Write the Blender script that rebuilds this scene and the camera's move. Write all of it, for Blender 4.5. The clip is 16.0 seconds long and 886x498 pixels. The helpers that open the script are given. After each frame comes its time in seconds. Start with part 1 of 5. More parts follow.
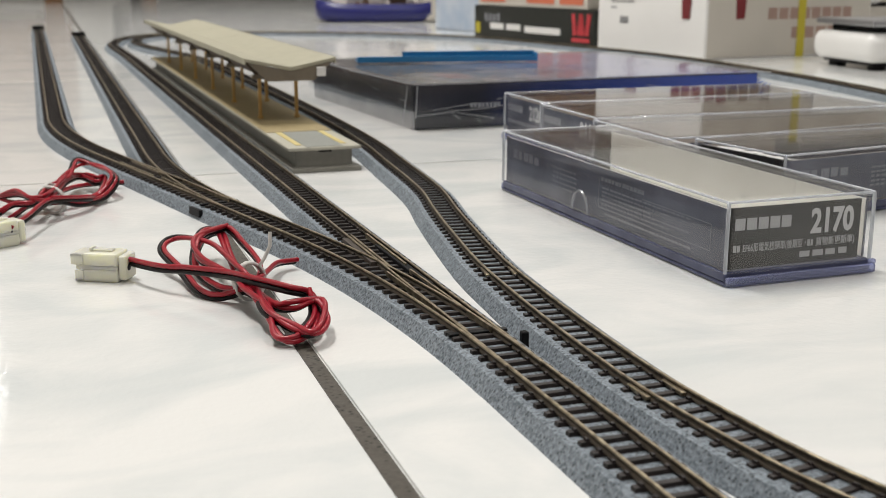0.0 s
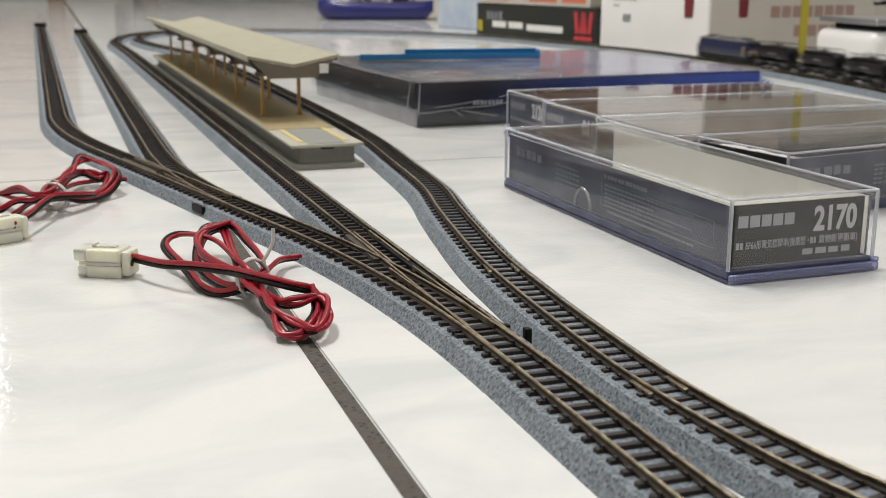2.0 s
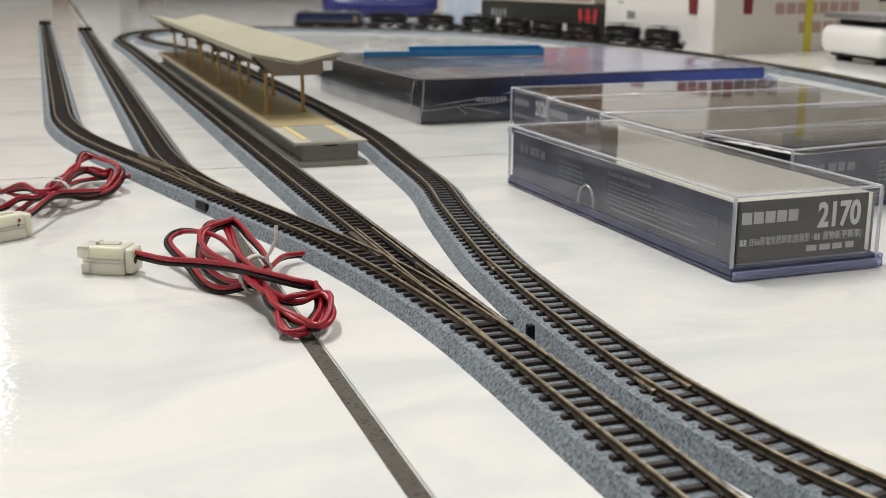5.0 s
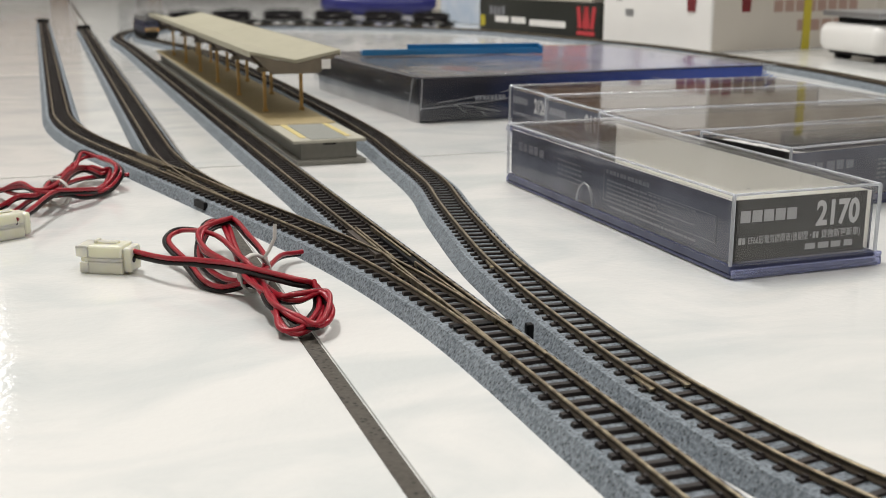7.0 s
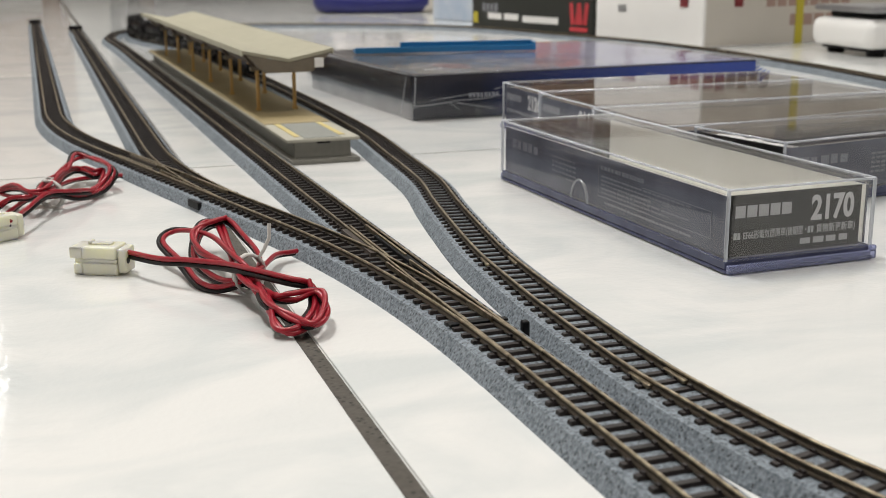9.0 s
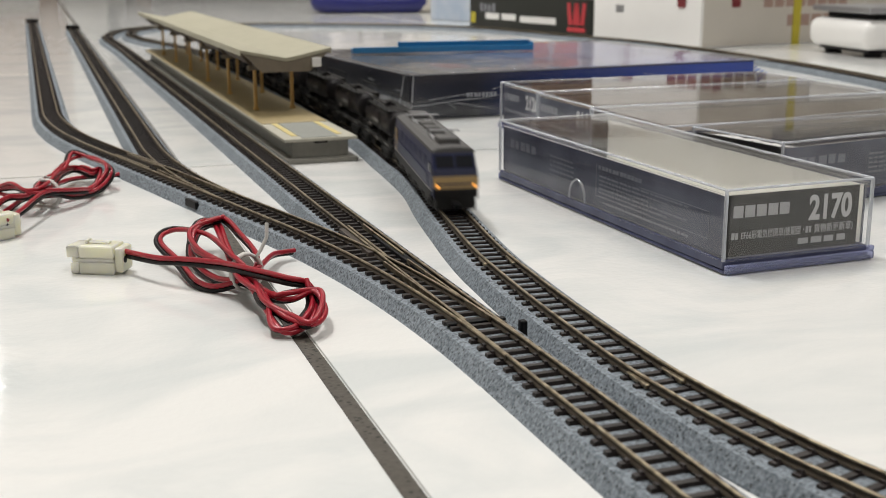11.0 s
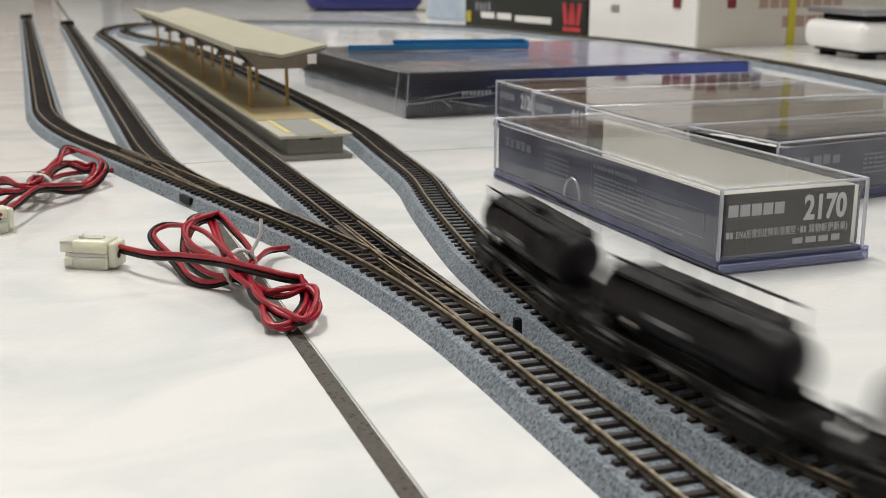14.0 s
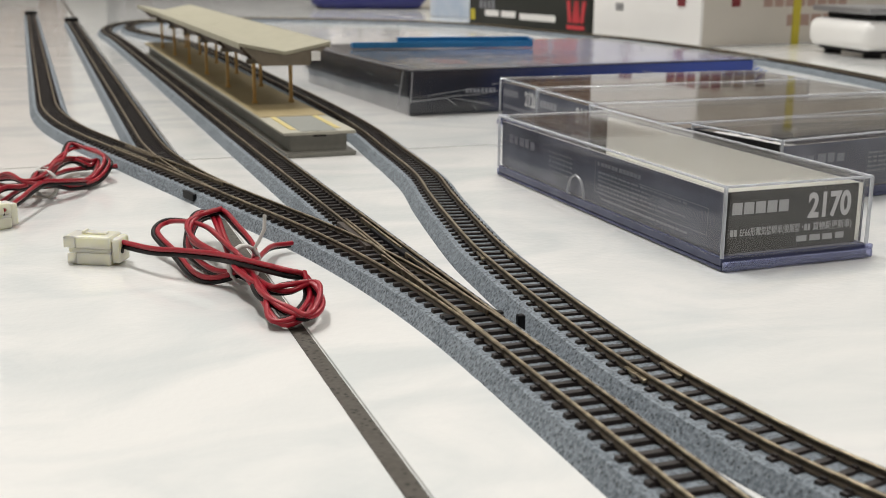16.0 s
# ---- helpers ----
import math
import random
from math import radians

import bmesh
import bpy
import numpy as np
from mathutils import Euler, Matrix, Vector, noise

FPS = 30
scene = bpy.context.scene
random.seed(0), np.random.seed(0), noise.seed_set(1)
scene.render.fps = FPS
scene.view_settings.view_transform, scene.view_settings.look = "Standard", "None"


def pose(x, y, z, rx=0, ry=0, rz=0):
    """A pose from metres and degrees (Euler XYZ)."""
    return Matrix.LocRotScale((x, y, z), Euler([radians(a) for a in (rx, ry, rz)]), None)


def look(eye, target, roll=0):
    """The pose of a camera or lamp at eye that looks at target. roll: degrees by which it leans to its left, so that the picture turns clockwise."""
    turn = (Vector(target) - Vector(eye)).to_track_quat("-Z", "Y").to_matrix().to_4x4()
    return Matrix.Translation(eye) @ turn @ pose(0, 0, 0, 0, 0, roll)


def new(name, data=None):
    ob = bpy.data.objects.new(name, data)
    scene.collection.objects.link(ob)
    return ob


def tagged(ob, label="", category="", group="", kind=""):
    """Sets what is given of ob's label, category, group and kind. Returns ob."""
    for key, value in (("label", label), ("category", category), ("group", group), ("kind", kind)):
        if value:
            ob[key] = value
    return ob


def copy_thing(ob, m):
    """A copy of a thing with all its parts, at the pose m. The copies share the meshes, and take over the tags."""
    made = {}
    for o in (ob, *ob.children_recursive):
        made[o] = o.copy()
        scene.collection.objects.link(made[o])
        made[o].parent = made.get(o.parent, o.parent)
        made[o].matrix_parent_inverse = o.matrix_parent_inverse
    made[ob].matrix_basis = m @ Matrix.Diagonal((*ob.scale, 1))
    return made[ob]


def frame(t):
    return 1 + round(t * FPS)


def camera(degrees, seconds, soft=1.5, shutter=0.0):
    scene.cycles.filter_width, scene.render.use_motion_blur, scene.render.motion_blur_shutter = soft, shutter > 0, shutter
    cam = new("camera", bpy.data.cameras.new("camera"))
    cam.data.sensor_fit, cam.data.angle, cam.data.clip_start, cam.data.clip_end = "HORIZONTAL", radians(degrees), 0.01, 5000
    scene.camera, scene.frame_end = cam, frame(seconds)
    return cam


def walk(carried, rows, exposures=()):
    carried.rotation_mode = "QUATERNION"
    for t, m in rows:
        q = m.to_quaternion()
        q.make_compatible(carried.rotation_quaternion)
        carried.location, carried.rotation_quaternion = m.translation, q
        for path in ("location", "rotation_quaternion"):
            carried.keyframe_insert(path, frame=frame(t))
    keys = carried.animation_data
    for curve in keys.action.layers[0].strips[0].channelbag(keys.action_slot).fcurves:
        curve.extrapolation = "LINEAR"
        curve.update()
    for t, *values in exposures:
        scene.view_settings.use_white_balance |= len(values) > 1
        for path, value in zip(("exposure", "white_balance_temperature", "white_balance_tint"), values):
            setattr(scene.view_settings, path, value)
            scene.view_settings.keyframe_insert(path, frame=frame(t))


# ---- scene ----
cam = camera(42.62, 16.0, soft=0.8, shutter=0.9)
cam.data.dof.use_dof = True
cam.data.dof.focus_distance = 0.37
cam.data.dof.aperture_fstop = 30.0


def eye_row(t, yaw, pitch, roll, x, y, z):
    """Camera held by hand near the floor: yaw to the right of +y, pitch down, roll."""
    a, b = radians(yaw), radians(pitch)
    way = Vector((math.sin(a) * math.cos(b), math.cos(a) * math.cos(b), -math.sin(b)))
    eye = Vector((x, y, z))
    return t, look(eye, eye + way, roll)


walk(cam, [eye_row(*r) for r in (
    (0, 19.079, 13.644, 0.151, 0.0004, 0.0005, 0.1061),
    (0.5, 19.130, 13.662, 0.128, -0.0003, -0.0001, 0.1060),
    (1, 19.039, 13.784, 0.165, 0.0002, 0.0001, 0.1061),
    (1.5, 18.954, 13.710, 0.255, 0.0002, 0.0002, 0.1049),
    (2, 19.001, 13.729, 0.256, -0.0001, 0.0005, 0.1056),
    (2.5, 18.932, 13.686, 0.123, 0.0000, -0.0000, 0.1062),
    (3, 18.839, 13.664, 0.110, 0.0006, 0.0005, 0.1059),
    (3.5, 18.843, 13.720, 0.165, -0.0000, -0.0000, 0.1055),
    (4, 18.772, 13.779, 0.238, 0.0005, 0.0002, 0.1052),
    (6.5, 18.762, 13.954, 0.012, 0.0004, 0.0006, 0.1057),
    (7, 18.825, 13.970, 0.106, 0.0005, 0.0006, 0.1056),
    (7.5, 18.911, 13.904, 0.055, 0.0003, 0.0011, 0.1058),
    (8, 18.952, 13.857, 0.012, 0.0007, 0.0016, 0.1053),
    (8.5, 18.996, 13.934, -0.166, 0.0008, 0.0013, 0.1054),
    (9, 19.089, 14.099, -0.369, 0.0007, 0.0013, 0.1056),
    (11.5, 19.293, 14.090, -0.199, 0.0006, 0.0021, 0.1050),
    (12, 19.328, 14.145, -0.147, 0.0008, 0.0025, 0.1046),
    (12.5, 19.365, 14.192, -0.122, 0.0006, 0.0019, 0.1042),
    (13, 19.472, 14.160, 0.065, 0.0009, 0.0023, 0.1041),
    (13.5, 19.541, 14.091, 0.129, 0.0007, 0.0023, 0.1042),
    (14, 19.575, 14.129, 0.224, 0.0004, 0.0023, 0.1045),
    (14.5, 19.560, 14.159, 0.307, 0.0004, 0.0025, 0.1043),
    (15, 19.466, 14.202, 0.270, 0.0007, 0.0019, 0.1037),
    (15.5, 19.471, 14.258, 0.325, 0.0004, 0.0016, 0.1039),
    (16, 19.402, 14.218, 0.367, 0.0004, 0.0024, 0.1039),
)])

# ---------------------------------------------------------------- world and light
world = bpy.data.worlds.new("room_world")
scene.world = world
world.use_nodes = True
world.node_tree.nodes["Background"].inputs["Color"].default_value = (0.8, 0.85, 0.9, 1)
world.node_tree.nodes["Background"].inputs["Strength"].default_value = 0.05
scene.view_settings.exposure = 0.88


def wall_lamp(x, z, sx, sz, watts, colour):
    """A lit panel high on the far wall, whose reflection glints on the floor."""
    d = bpy.data.lights.new("wall_light", "AREA")
    d.shape, d.size, d.size_y, d.energy, d.color = "RECTANGLE", sx, sz, watts, colour
    o = new("wall_light", d)
    o.matrix_world = pose(x, 6.17, z, -90, 0, 0)
    return o


def ceiling_lamp(x, y, sx, sy, watts, colour, rz=0):
    d = bpy.data.lights.new("tube_light", "AREA")
    d.shape, d.size, d.size_y, d.energy, d.color = "RECTANGLE", sx, sy, watts, colour
    o = new("tube_light", d)
    o.matrix_world = pose(x, y, 2.56, 0, 0, rz)
    return o


ceiling_lamp(-0.35, 1.5, 0.25, 1.2, 34, (0.994, 0.968, 0.932))
ceiling_lamp(1.6, 2.6, 1.2, 0.25, 17, (0.994, 0.978, 0.952))
wall_lamp(-0.56, 1.90, 0.34, 0.55, 2.2, (1.0, 0.97, 0.93))
ceiling_lamp(0.9, -0.9, 1.2, 0.25, 16, (0.994, 0.978, 0.952))


# ---------------------------------------------------------------- materials
def mat(name, colour, rough=0.5, metal=0.0, grain=0.0, scale=200.0, bump=0.0, second=None, clear=0.0, coat=0.0,
        emit=0.0, spots=0.0, ior=1.45, piece=0.0):
    """A surface with two scales of colour variation, fine relief and uneven gloss."""
    m = bpy.data.materials.new(name)
    m.use_nodes = True
    nt = m.node_tree
    b = nt.nodes["Principled BSDF"]
    b.inputs["Metallic"].default_value = metal
    b.inputs["Roughness"].default_value = rough
    b.inputs["IOR"].default_value = ior
    b.inputs["Transmission Weight"].default_value = clear
    b.inputs["Coat Weight"].default_value = coat
    if emit:
        b.inputs["Emission Color"].default_value = (*colour, 1)
        b.inputs["Emission Strength"].default_value = emit
    co = nt.nodes.new("ShaderNodeTexCoord")
    n1, n2 = nt.nodes.new("ShaderNodeTexNoise"), nt.nodes.new("ShaderNodeTexNoise")
    n1.inputs["Scale"].default_value, n1.inputs["Detail"].default_value = scale, 4
    n2.inputs["Scale"].default_value, n2.inputs["Detail"].default_value = scale * 0.07, 3
    for n in (n1, n2):
        nt.links.new(co.outputs["Object"], n.inputs["Vector"])
    mix = nt.nodes.new("ShaderNodeMix")
    mix.data_type = "RGBA"
    other = second if second else tuple(c * 0.75 for c in colour)
    mix.inputs["A"].default_value, mix.inputs["B"].default_value = (*colour, 1), (*other, 1)
    add = nt.nodes.new("ShaderNodeMath")
    add.operation = "MULTIPLY_ADD"
    add.inputs[1].default_value, add.inputs[2].default_value = 0.5, 0.0
    nt.links.new(n2.outputs["Fac"], add.inputs[0])
    ramp = nt.nodes.new("ShaderNodeMapRange")
    ramp.inputs["From Min"].default_value, ramp.inputs["From Max"].default_value = 0.35, 0.7
    ramp.inputs["To Max"].default_value = grain
    nt.links.new(n1.outputs["Fac"], ramp.inputs["Value"])
    tot = nt.nodes.new("ShaderNodeMath")
    tot.operation, tot.use_clamp = "ADD", True
    sc = nt.nodes.new("ShaderNodeMath")
    sc.operation = "MULTIPLY"
    sc.inputs[1].default_value = grain
    nt.links.new(add.outputs[0], sc.inputs[0])
    nt.links.new(ramp.outputs[0], tot.inputs[0])
    nt.links.new(sc.outputs[0], tot.inputs[1])
    fac = tot.outputs[0]
    if piece:
        info = nt.nodes.new("ShaderNodeObjectInfo")
        pm = nt.nodes.new("ShaderNodeMath")
        pm.operation, pm.use_clamp = "MULTIPLY_ADD", True
        pm.inputs[1].default_value = piece
        nt.links.new(info.outputs["Random"], pm.inputs[0])
        nt.links.new(fac, pm.inputs[2])
        fac = pm.outputs[0]
    nt.links.new(fac, mix.inputs["Factor"])
    colour_out = mix.outputs["Result"]
    if spots:
        v = nt.nodes.new("ShaderNodeTexVoronoi")
        v.inputs["Scale"].default_value = scale * 0.8
        nt.links.new(co.outputs["Object"], v.inputs["Vector"])
        r2 = nt.nodes.new("ShaderNodeMapRange")
        r2.inputs["From Min"].default_value, r2.inputs["From Max"].default_value = 0.10, 0.38
        r2.inputs["To Min"].default_value, r2.inputs["To Max"].default_value = spots, 0.0
        nt.links.new(v.outputs["Distance"], r2.inputs["Value"])
        m2 = nt.nodes.new("ShaderNodeMix")
        m2.data_type = "RGBA"
        m2.inputs["B"].default_value = (*[c * 0.12 for c in colour], 1)
        nt.links.new(r2.outputs[0], m2.inputs["Factor"])
        nt.links.new(colour_out, m2.inputs["A"])
        colour_out = m2.outputs["Result"]
    nt.links.new(colour_out, b.inputs["Base Color"])
    rr = nt.nodes.new("ShaderNodeMapRange")
    rr.inputs["To Min"].default_value, rr.inputs["To Max"].default_value = rough * 0.85, min(1, rough * 1.2)
    nt.links.new(n2.outputs["Fac"], rr.inputs["Value"])
    nt.links.new(rr.outputs[0], b.inputs["Roughness"])
    if bump:
        bp = nt.nodes.new("ShaderNodeBump")
        bp.inputs["Strength"].default_value, bp.inputs["Distance"].default_value = bump, 0.0004
        nt.links.new(n1.outputs["Fac"], bp.inputs["Height"])
        nt.links.new(bp.outputs[0], b.inputs["Normal"])
    return m


def film(name, tint, rough=0.03, low=0.05, scale=0.0, bump=0.0, power=4.8):
    """Thin clear plastic: see-through, with a gloss that grows towards grazing views."""
    m = bpy.data.materials.new(name)
    m.use_nodes = True
    nt = m.node_tree
    nt.nodes.remove(nt.nodes["Principled BSDF"])
    tr, gl, mx, lw, pw, ad = (nt.nodes.new(k) for k in ("ShaderNodeBsdfTransparent", "ShaderNodeBsdfGlossy", "ShaderNodeMixShader",
                                                       "ShaderNodeLayerWeight", "ShaderNodeMath", "ShaderNodeMath"))
    tr.inputs["Color"].default_value = (*tint, 1)
    lw.inputs["Blend"].default_value = 0.5
    pw.operation, pw.inputs[1].default_value = "POWER", power
    ad.operation, ad.use_clamp = "MULTIPLY_ADD", True
    ad.inputs[1].default_value, ad.inputs[2].default_value = 1 - low, low
    co, no, rg = (nt.nodes.new(k) for k in ("ShaderNodeTexCoord", "ShaderNodeTexNoise", "ShaderNodeMapRange"))
    no.inputs["Scale"].default_value, no.inputs["Detail"].default_value, no.inputs["Distortion"].default_value = scale or 45, 4, 1.2
    rg.inputs["To Min"].default_value, rg.inputs["To Max"].default_value = rough * 0.6, rough * 1.6
    nt.links.new(co.outputs["Object"], no.inputs["Vector"])
    nt.links.new(no.outputs["Fac"], rg.inputs["Value"])
    nt.links.new(rg.outputs[0], gl.inputs["Roughness"])
    if bump:
        bp = nt.nodes.new("ShaderNodeBump")
        bp.inputs["Strength"].default_value, bp.inputs["Distance"].default_value = bump, 0.0016
        nt.links.new(no.outputs["Fac"], bp.inputs["Height"])
        nt.links.new(bp.outputs[0], gl.inputs["Normal"])
    nt.links.new(lw.outputs["Facing"], pw.inputs[0])
    nt.links.new(pw.outputs[0], ad.inputs[0])
    nt.links.new(ad.outputs[0], mx.inputs["Fac"])
    nt.links.new(tr.outputs[0], mx.inputs[1])
    nt.links.new(gl.outputs[0], mx.inputs[2])
    nt.links.new(mx.outputs[0], nt.nodes["Material Output"].inputs["Surface"])
    return m


def tile_material():
    """Polished white tile with faint grey marbling."""
    m = bpy.data.materials.new("polished_tile")
    m.use_nodes = True
    nt = m.node_tree
    b = nt.nodes["Principled BSDF"]
    co = nt.nodes.new("ShaderNodeTexCoord")
    mp = nt.nodes.new("ShaderNodeMapping")
    mp.inputs["Rotation"].default_value = (0, 0, 0.9)
    mp.inputs["Scale"].default_value = (1, 1.7, 1)
    nt.links.new(co.outputs["Object"], mp.inputs["Vector"])
    n = nt.nodes.new("ShaderNodeTexNoise")
    n.inputs["Scale"].default_value, n.inputs["Detail"].default_value = 11, 6
    n.inputs["Distortion"].default_value = 1.2
    nt.links.new(mp.outputs[0], n.inputs["Vector"])
    rp = nt.nodes.new("ShaderNodeValToRGB")
    e = rp.color_ramp.elements
    e[0].position, e[0].color = 0.36, (0.65, 0.67, 0.665, 1)
    e[1].position, e[1].color = 0.58, (0.775, 0.768, 0.748, 1)
    nt.links.new(n.outputs["Fac"], rp.inputs["Fac"])
    nt.links.new(rp.outputs[0], b.inputs["Base Color"])
    f = nt.nodes.new("ShaderNodeTexNoise")
    f.inputs["Scale"].default_value, f.inputs["Detail"].default_value = 30, 5
    nt.links.new(co.outputs["Object"], f.inputs["Vector"])
    r = nt.nodes.new("ShaderNodeMapRange")
    r.inputs["To Min"].default_value, r.inputs["To Max"].default_value = 0.05, 0.11
    nt.links.new(f.outputs["Fac"], r.inputs["Value"])
    nt.links.new(r.outputs[0], b.inputs["Roughness"])
    bp = nt.nodes.new("ShaderNodeBump")
    bp.inputs["Strength"].default_value, bp.inputs["Distance"].default_value = 0.06, 0.0006
    nt.links.new(f.outputs["Fac"], bp.inputs["Height"])
    # fine ripple of the glaze
    g = nt.nodes.new("ShaderNodeTexNoise")
    g.inputs["Scale"].default_value, g.inputs["Detail"].default_value = 330, 2
    nt.links.new(co.outputs["Object"], g.inputs["Vector"])
    bg = nt.nodes.new("ShaderNodeBump")
    bg.inputs["Strength"].default_value, bg.inputs["Distance"].default_value = 1.0, 0.00008
    nt.links.new(g.outputs["Fac"], bg.inputs["Height"])
    nt.links.new(bp.outputs[0], bg.inputs["Normal"])
    nt.links.new(bg.outputs[0], b.inputs["Normal"])
    return m


M_TILE = tile_material()
M_GROUT = mat("speckled_joint", (0.090, 0.079, 0.065), 0.75, grain=0.8, scale=620, bump=0.6, spots=0.95)
M_JOINT = mat("grey_joint", (0.2, 0.185, 0.165), 0.8, grain=0.5, scale=300)
# room dimness put into a wall colour, for darker reflections
M_WALLDIM = mat("dimmed_taupe_wall", (0.30, 0.265, 0.245), 0.7, grain=0.25, scale=12, bump=0.1)
M_WALL = mat("cream_wall_paint", (0.85, 0.835, 0.80), 0.7, grain=0.2, scale=12, bump=0.1)
M_CEIL = mat("ceiling_paint", (0.8, 0.79, 0.76), 0.8, grain=0.15, scale=8)
M_WOOD = mat("brown_wood", (0.20, 0.11, 0.055), 0.45, grain=0.8, scale=25, second=(0.1, 0.05, 0.025))
M_GREYFAB = mat("grey_cloth", (0.2, 0.19, 0.19), 0.85, grain=0.5, scale=40)
M_BALLAST = mat("grey_ballast_plastic", (0.292, 0.330, 0.366), 0.75, grain=0.85, scale=950, bump=0.8, second=(0.100, 0.118, 0.138), spots=0.95)
M_TIE = mat("dark_brown_plastic", (0.036, 0.028, 0.026), 0.5, grain=0.5, scale=900, piece=0.5, second=(0.015, 0.012, 0.011), ior=1.38)
M_RAIL = mat("nickel_rail", (0.50, 0.425, 0.300), 0.40, metal=1.0, grain=0.9, scale=350, second=(0.22, 0.180, 0.128))
# same metal below the rail head, with its shade put into the colour
M_RAILWEB = mat("shaded_rail_web", (0.070, 0.055, 0.040), 0.6, metal=0.5, grain=0.6, scale=300)
M_FROG = mat("dark_frog_plastic", (0.07, 0.055, 0.045), 0.45, grain=0.5, scale=600)
M_BLACK = mat("black_plastic", (0.007, 0.007, 0.008), 0.5, grain=0.4, scale=300, ior=1.25)
M_TANK = mat("satin_black_tank", (0.0085, 0.0066, 0.0080), 0.36, grain=0.6, scale=250, bump=0.3, ior=1.24, second=(0.013, 0.012, 0.013))
M_FRAME = mat("black_underframe", (0.0095, 0.0085, 0.0085), 0.55, grain=0.6, scale=400, ior=1.26, second=(0.016, 0.016, 0.015))
M_WHEEL = mat("dark_wheel_steel", (0.22, 0.2, 0.18), 0.4, metal=0.9, grain=0.5, scale=500)
M_PALE = mat("pale_grey_marks", (0.16, 0.155, 0.15), 0.5, grain=0.2, scale=300)
M_LBLUE = mat("loco_blue", (0.008, 0.012, 0.052), 0.4, grain=0.3, scale=150, ior=1.33)
M_LPALE = mat("loco_pale_grey_blue", (0.034, 0.038, 0.072), 0.45, grain=0.3, scale=150, ior=1.33)
M_LGREY = mat("loco_roof_grey", (0.085, 0.082, 0.08), 0.6, grain=0.4, scale=200)
M_CREAM = mat("loco_ochre_cream", (0.36, 0.25, 0.11), 0.5, grain=0.2, scale=150)
M_WIN = mat("dark_window", (0.01, 0.011, 0.015), 0.25, grain=0.2, scale=100, ior=1.25)
M_LAMP = mat("warm_headlight", (1.0, 0.42, 0.08), 0.4, emit=0.6)
M_PLAT = mat("platform_grey_plastic", (0.245, 0.235, 0.205), 0.6, grain=0.4, scale=350, bump=0.15)
M_PLATTOP = mat("platform_light_edge", (0.42, 0.40, 0.33), 0.6, grain=0.35, scale=300, bump=0.15)
M_ASPH = mat("platform_paving", (0.255, 0.26, 0.235), 0.65, grain=0.4, scale=500, bump=0.25)
M_BROWN = mat("platform_brown_deck", (0.36, 0.285, 0.150), 0.5, grain=0.5, scale=260, bump=0.1)
M_YEL = mat("yellow_line", (0.58, 0.48, 0.20), 0.6, grain=0.4, scale=400)
M_ROOF = mat("roof_beige_plastic", (0.395, 0.372, 0.280), 0.55, grain=0.35, scale=120, bump=0.15)
M_BEAM = mat("roof_brown_grey_beam", (0.205, 0.172, 0.128), 0.6, grain=0.5, scale=200)
M_TRUSS = mat("dark_brown_truss", (0.085, 0.060, 0.042), 0.6, grain=0.4, scale=300)
M_POST = mat("orange_brown_post", (0.56, 0.345, 0.115), 0.5, grain=0.3, scale=300)
M_CLEAR = film("clear_styrene", (0.985, 0.985, 0.99), 0.035, 0.045, power=7.5)
M_CLEARBLUE = mat("blue_tinted_styrene", (0.30, 0.33, 0.56), 0.15, grain=0.3, scale=60, clear=0.4)
# slate card; the lighter clouds paint the lid's hazy reflection
M_CARD = mat("dark_slate_card_haze", (0.030, 0.034, 0.055), 0.35, grain=0.85, scale=35, second=(0.10, 0.105, 0.14))
M_LABEL = mat("charcoal_label", (0.022, 0.021, 0.018), 0.35, grain=0.3, scale=80)
M_PRINT = mat("light_grey_print", (0.55, 0.55, 0.55), 0.5, grain=0.1, scale=200)
M_PRINTDIM = mat("dull_grey_print", (0.24, 0.245, 0.27), 0.5, grain=0.1, scale=200)
M_FOAM = mat("pale_case_tray", (0.88, 0.875, 0.84), 0.45, grain=0.4, scale=60, second=(0.74, 0.72, 0.67))
M_INNER = mat("brown_case_tray", (0.68, 0.63, 0.56), 0.5, grain=0.9, scale=45, second=(0.28, 0.23, 0.20))
M_RED = mat("red_wire_insulation", (0.31, 0.006, 0.018), 0.3, grain=0.3, scale=150)
M_WBLACK = mat("black_wire_insulation", (0.010, 0.008, 0.008), 0.42, grain=0.3, scale=150, ior=1.28)
M_TWIST = mat("grey_twist_tie", (0.60, 0.58, 0.55), 0.6, grain=0.4, scale=500, bump=0.2)
M_NYLON = mat("milky_nylon", (0.96, 0.93, 0.75), 0.32, grain=0.45, scale=160, clear=0.25, coat=0.3, second=(0.90, 0.85, 0.60))
for n, v in (("Subsurface Weight", 0.8), ("Subsurface Radius", (1.0, 1.0, 0.7)), ("Subsurface Scale", 0.004)):
    M_NYLON.node_tree.nodes["Principled BSDF"].inputs[n].default_value = v
M_BOXNAVY = mat("box_dark_print", (0.024, 0.025, 0.032), 0.35, grain=0.7, scale=14, second=(0.012, 0.013, 0.02), ior=1.35)
M_BOXBLUE = mat("box_blue_print", (0.035, 0.07, 0.33), 0.3, grain=0.6, scale=14, second=(0.02, 0.03, 0.13), coat=0.8)
M_BOXGREY = mat("box_grey_print", (0.30, 0.30, 0.31), 0.3, grain=0.8, scale=22, second=(0.13, 0.13, 0.15), coat=0.8)
M_BOXRED = mat("box_red_print", (0.30, 0.085, 0.095), 0.3, grain=0.8, scale=60, ior=1.45, second=(0.22, 0.10, 0.10))
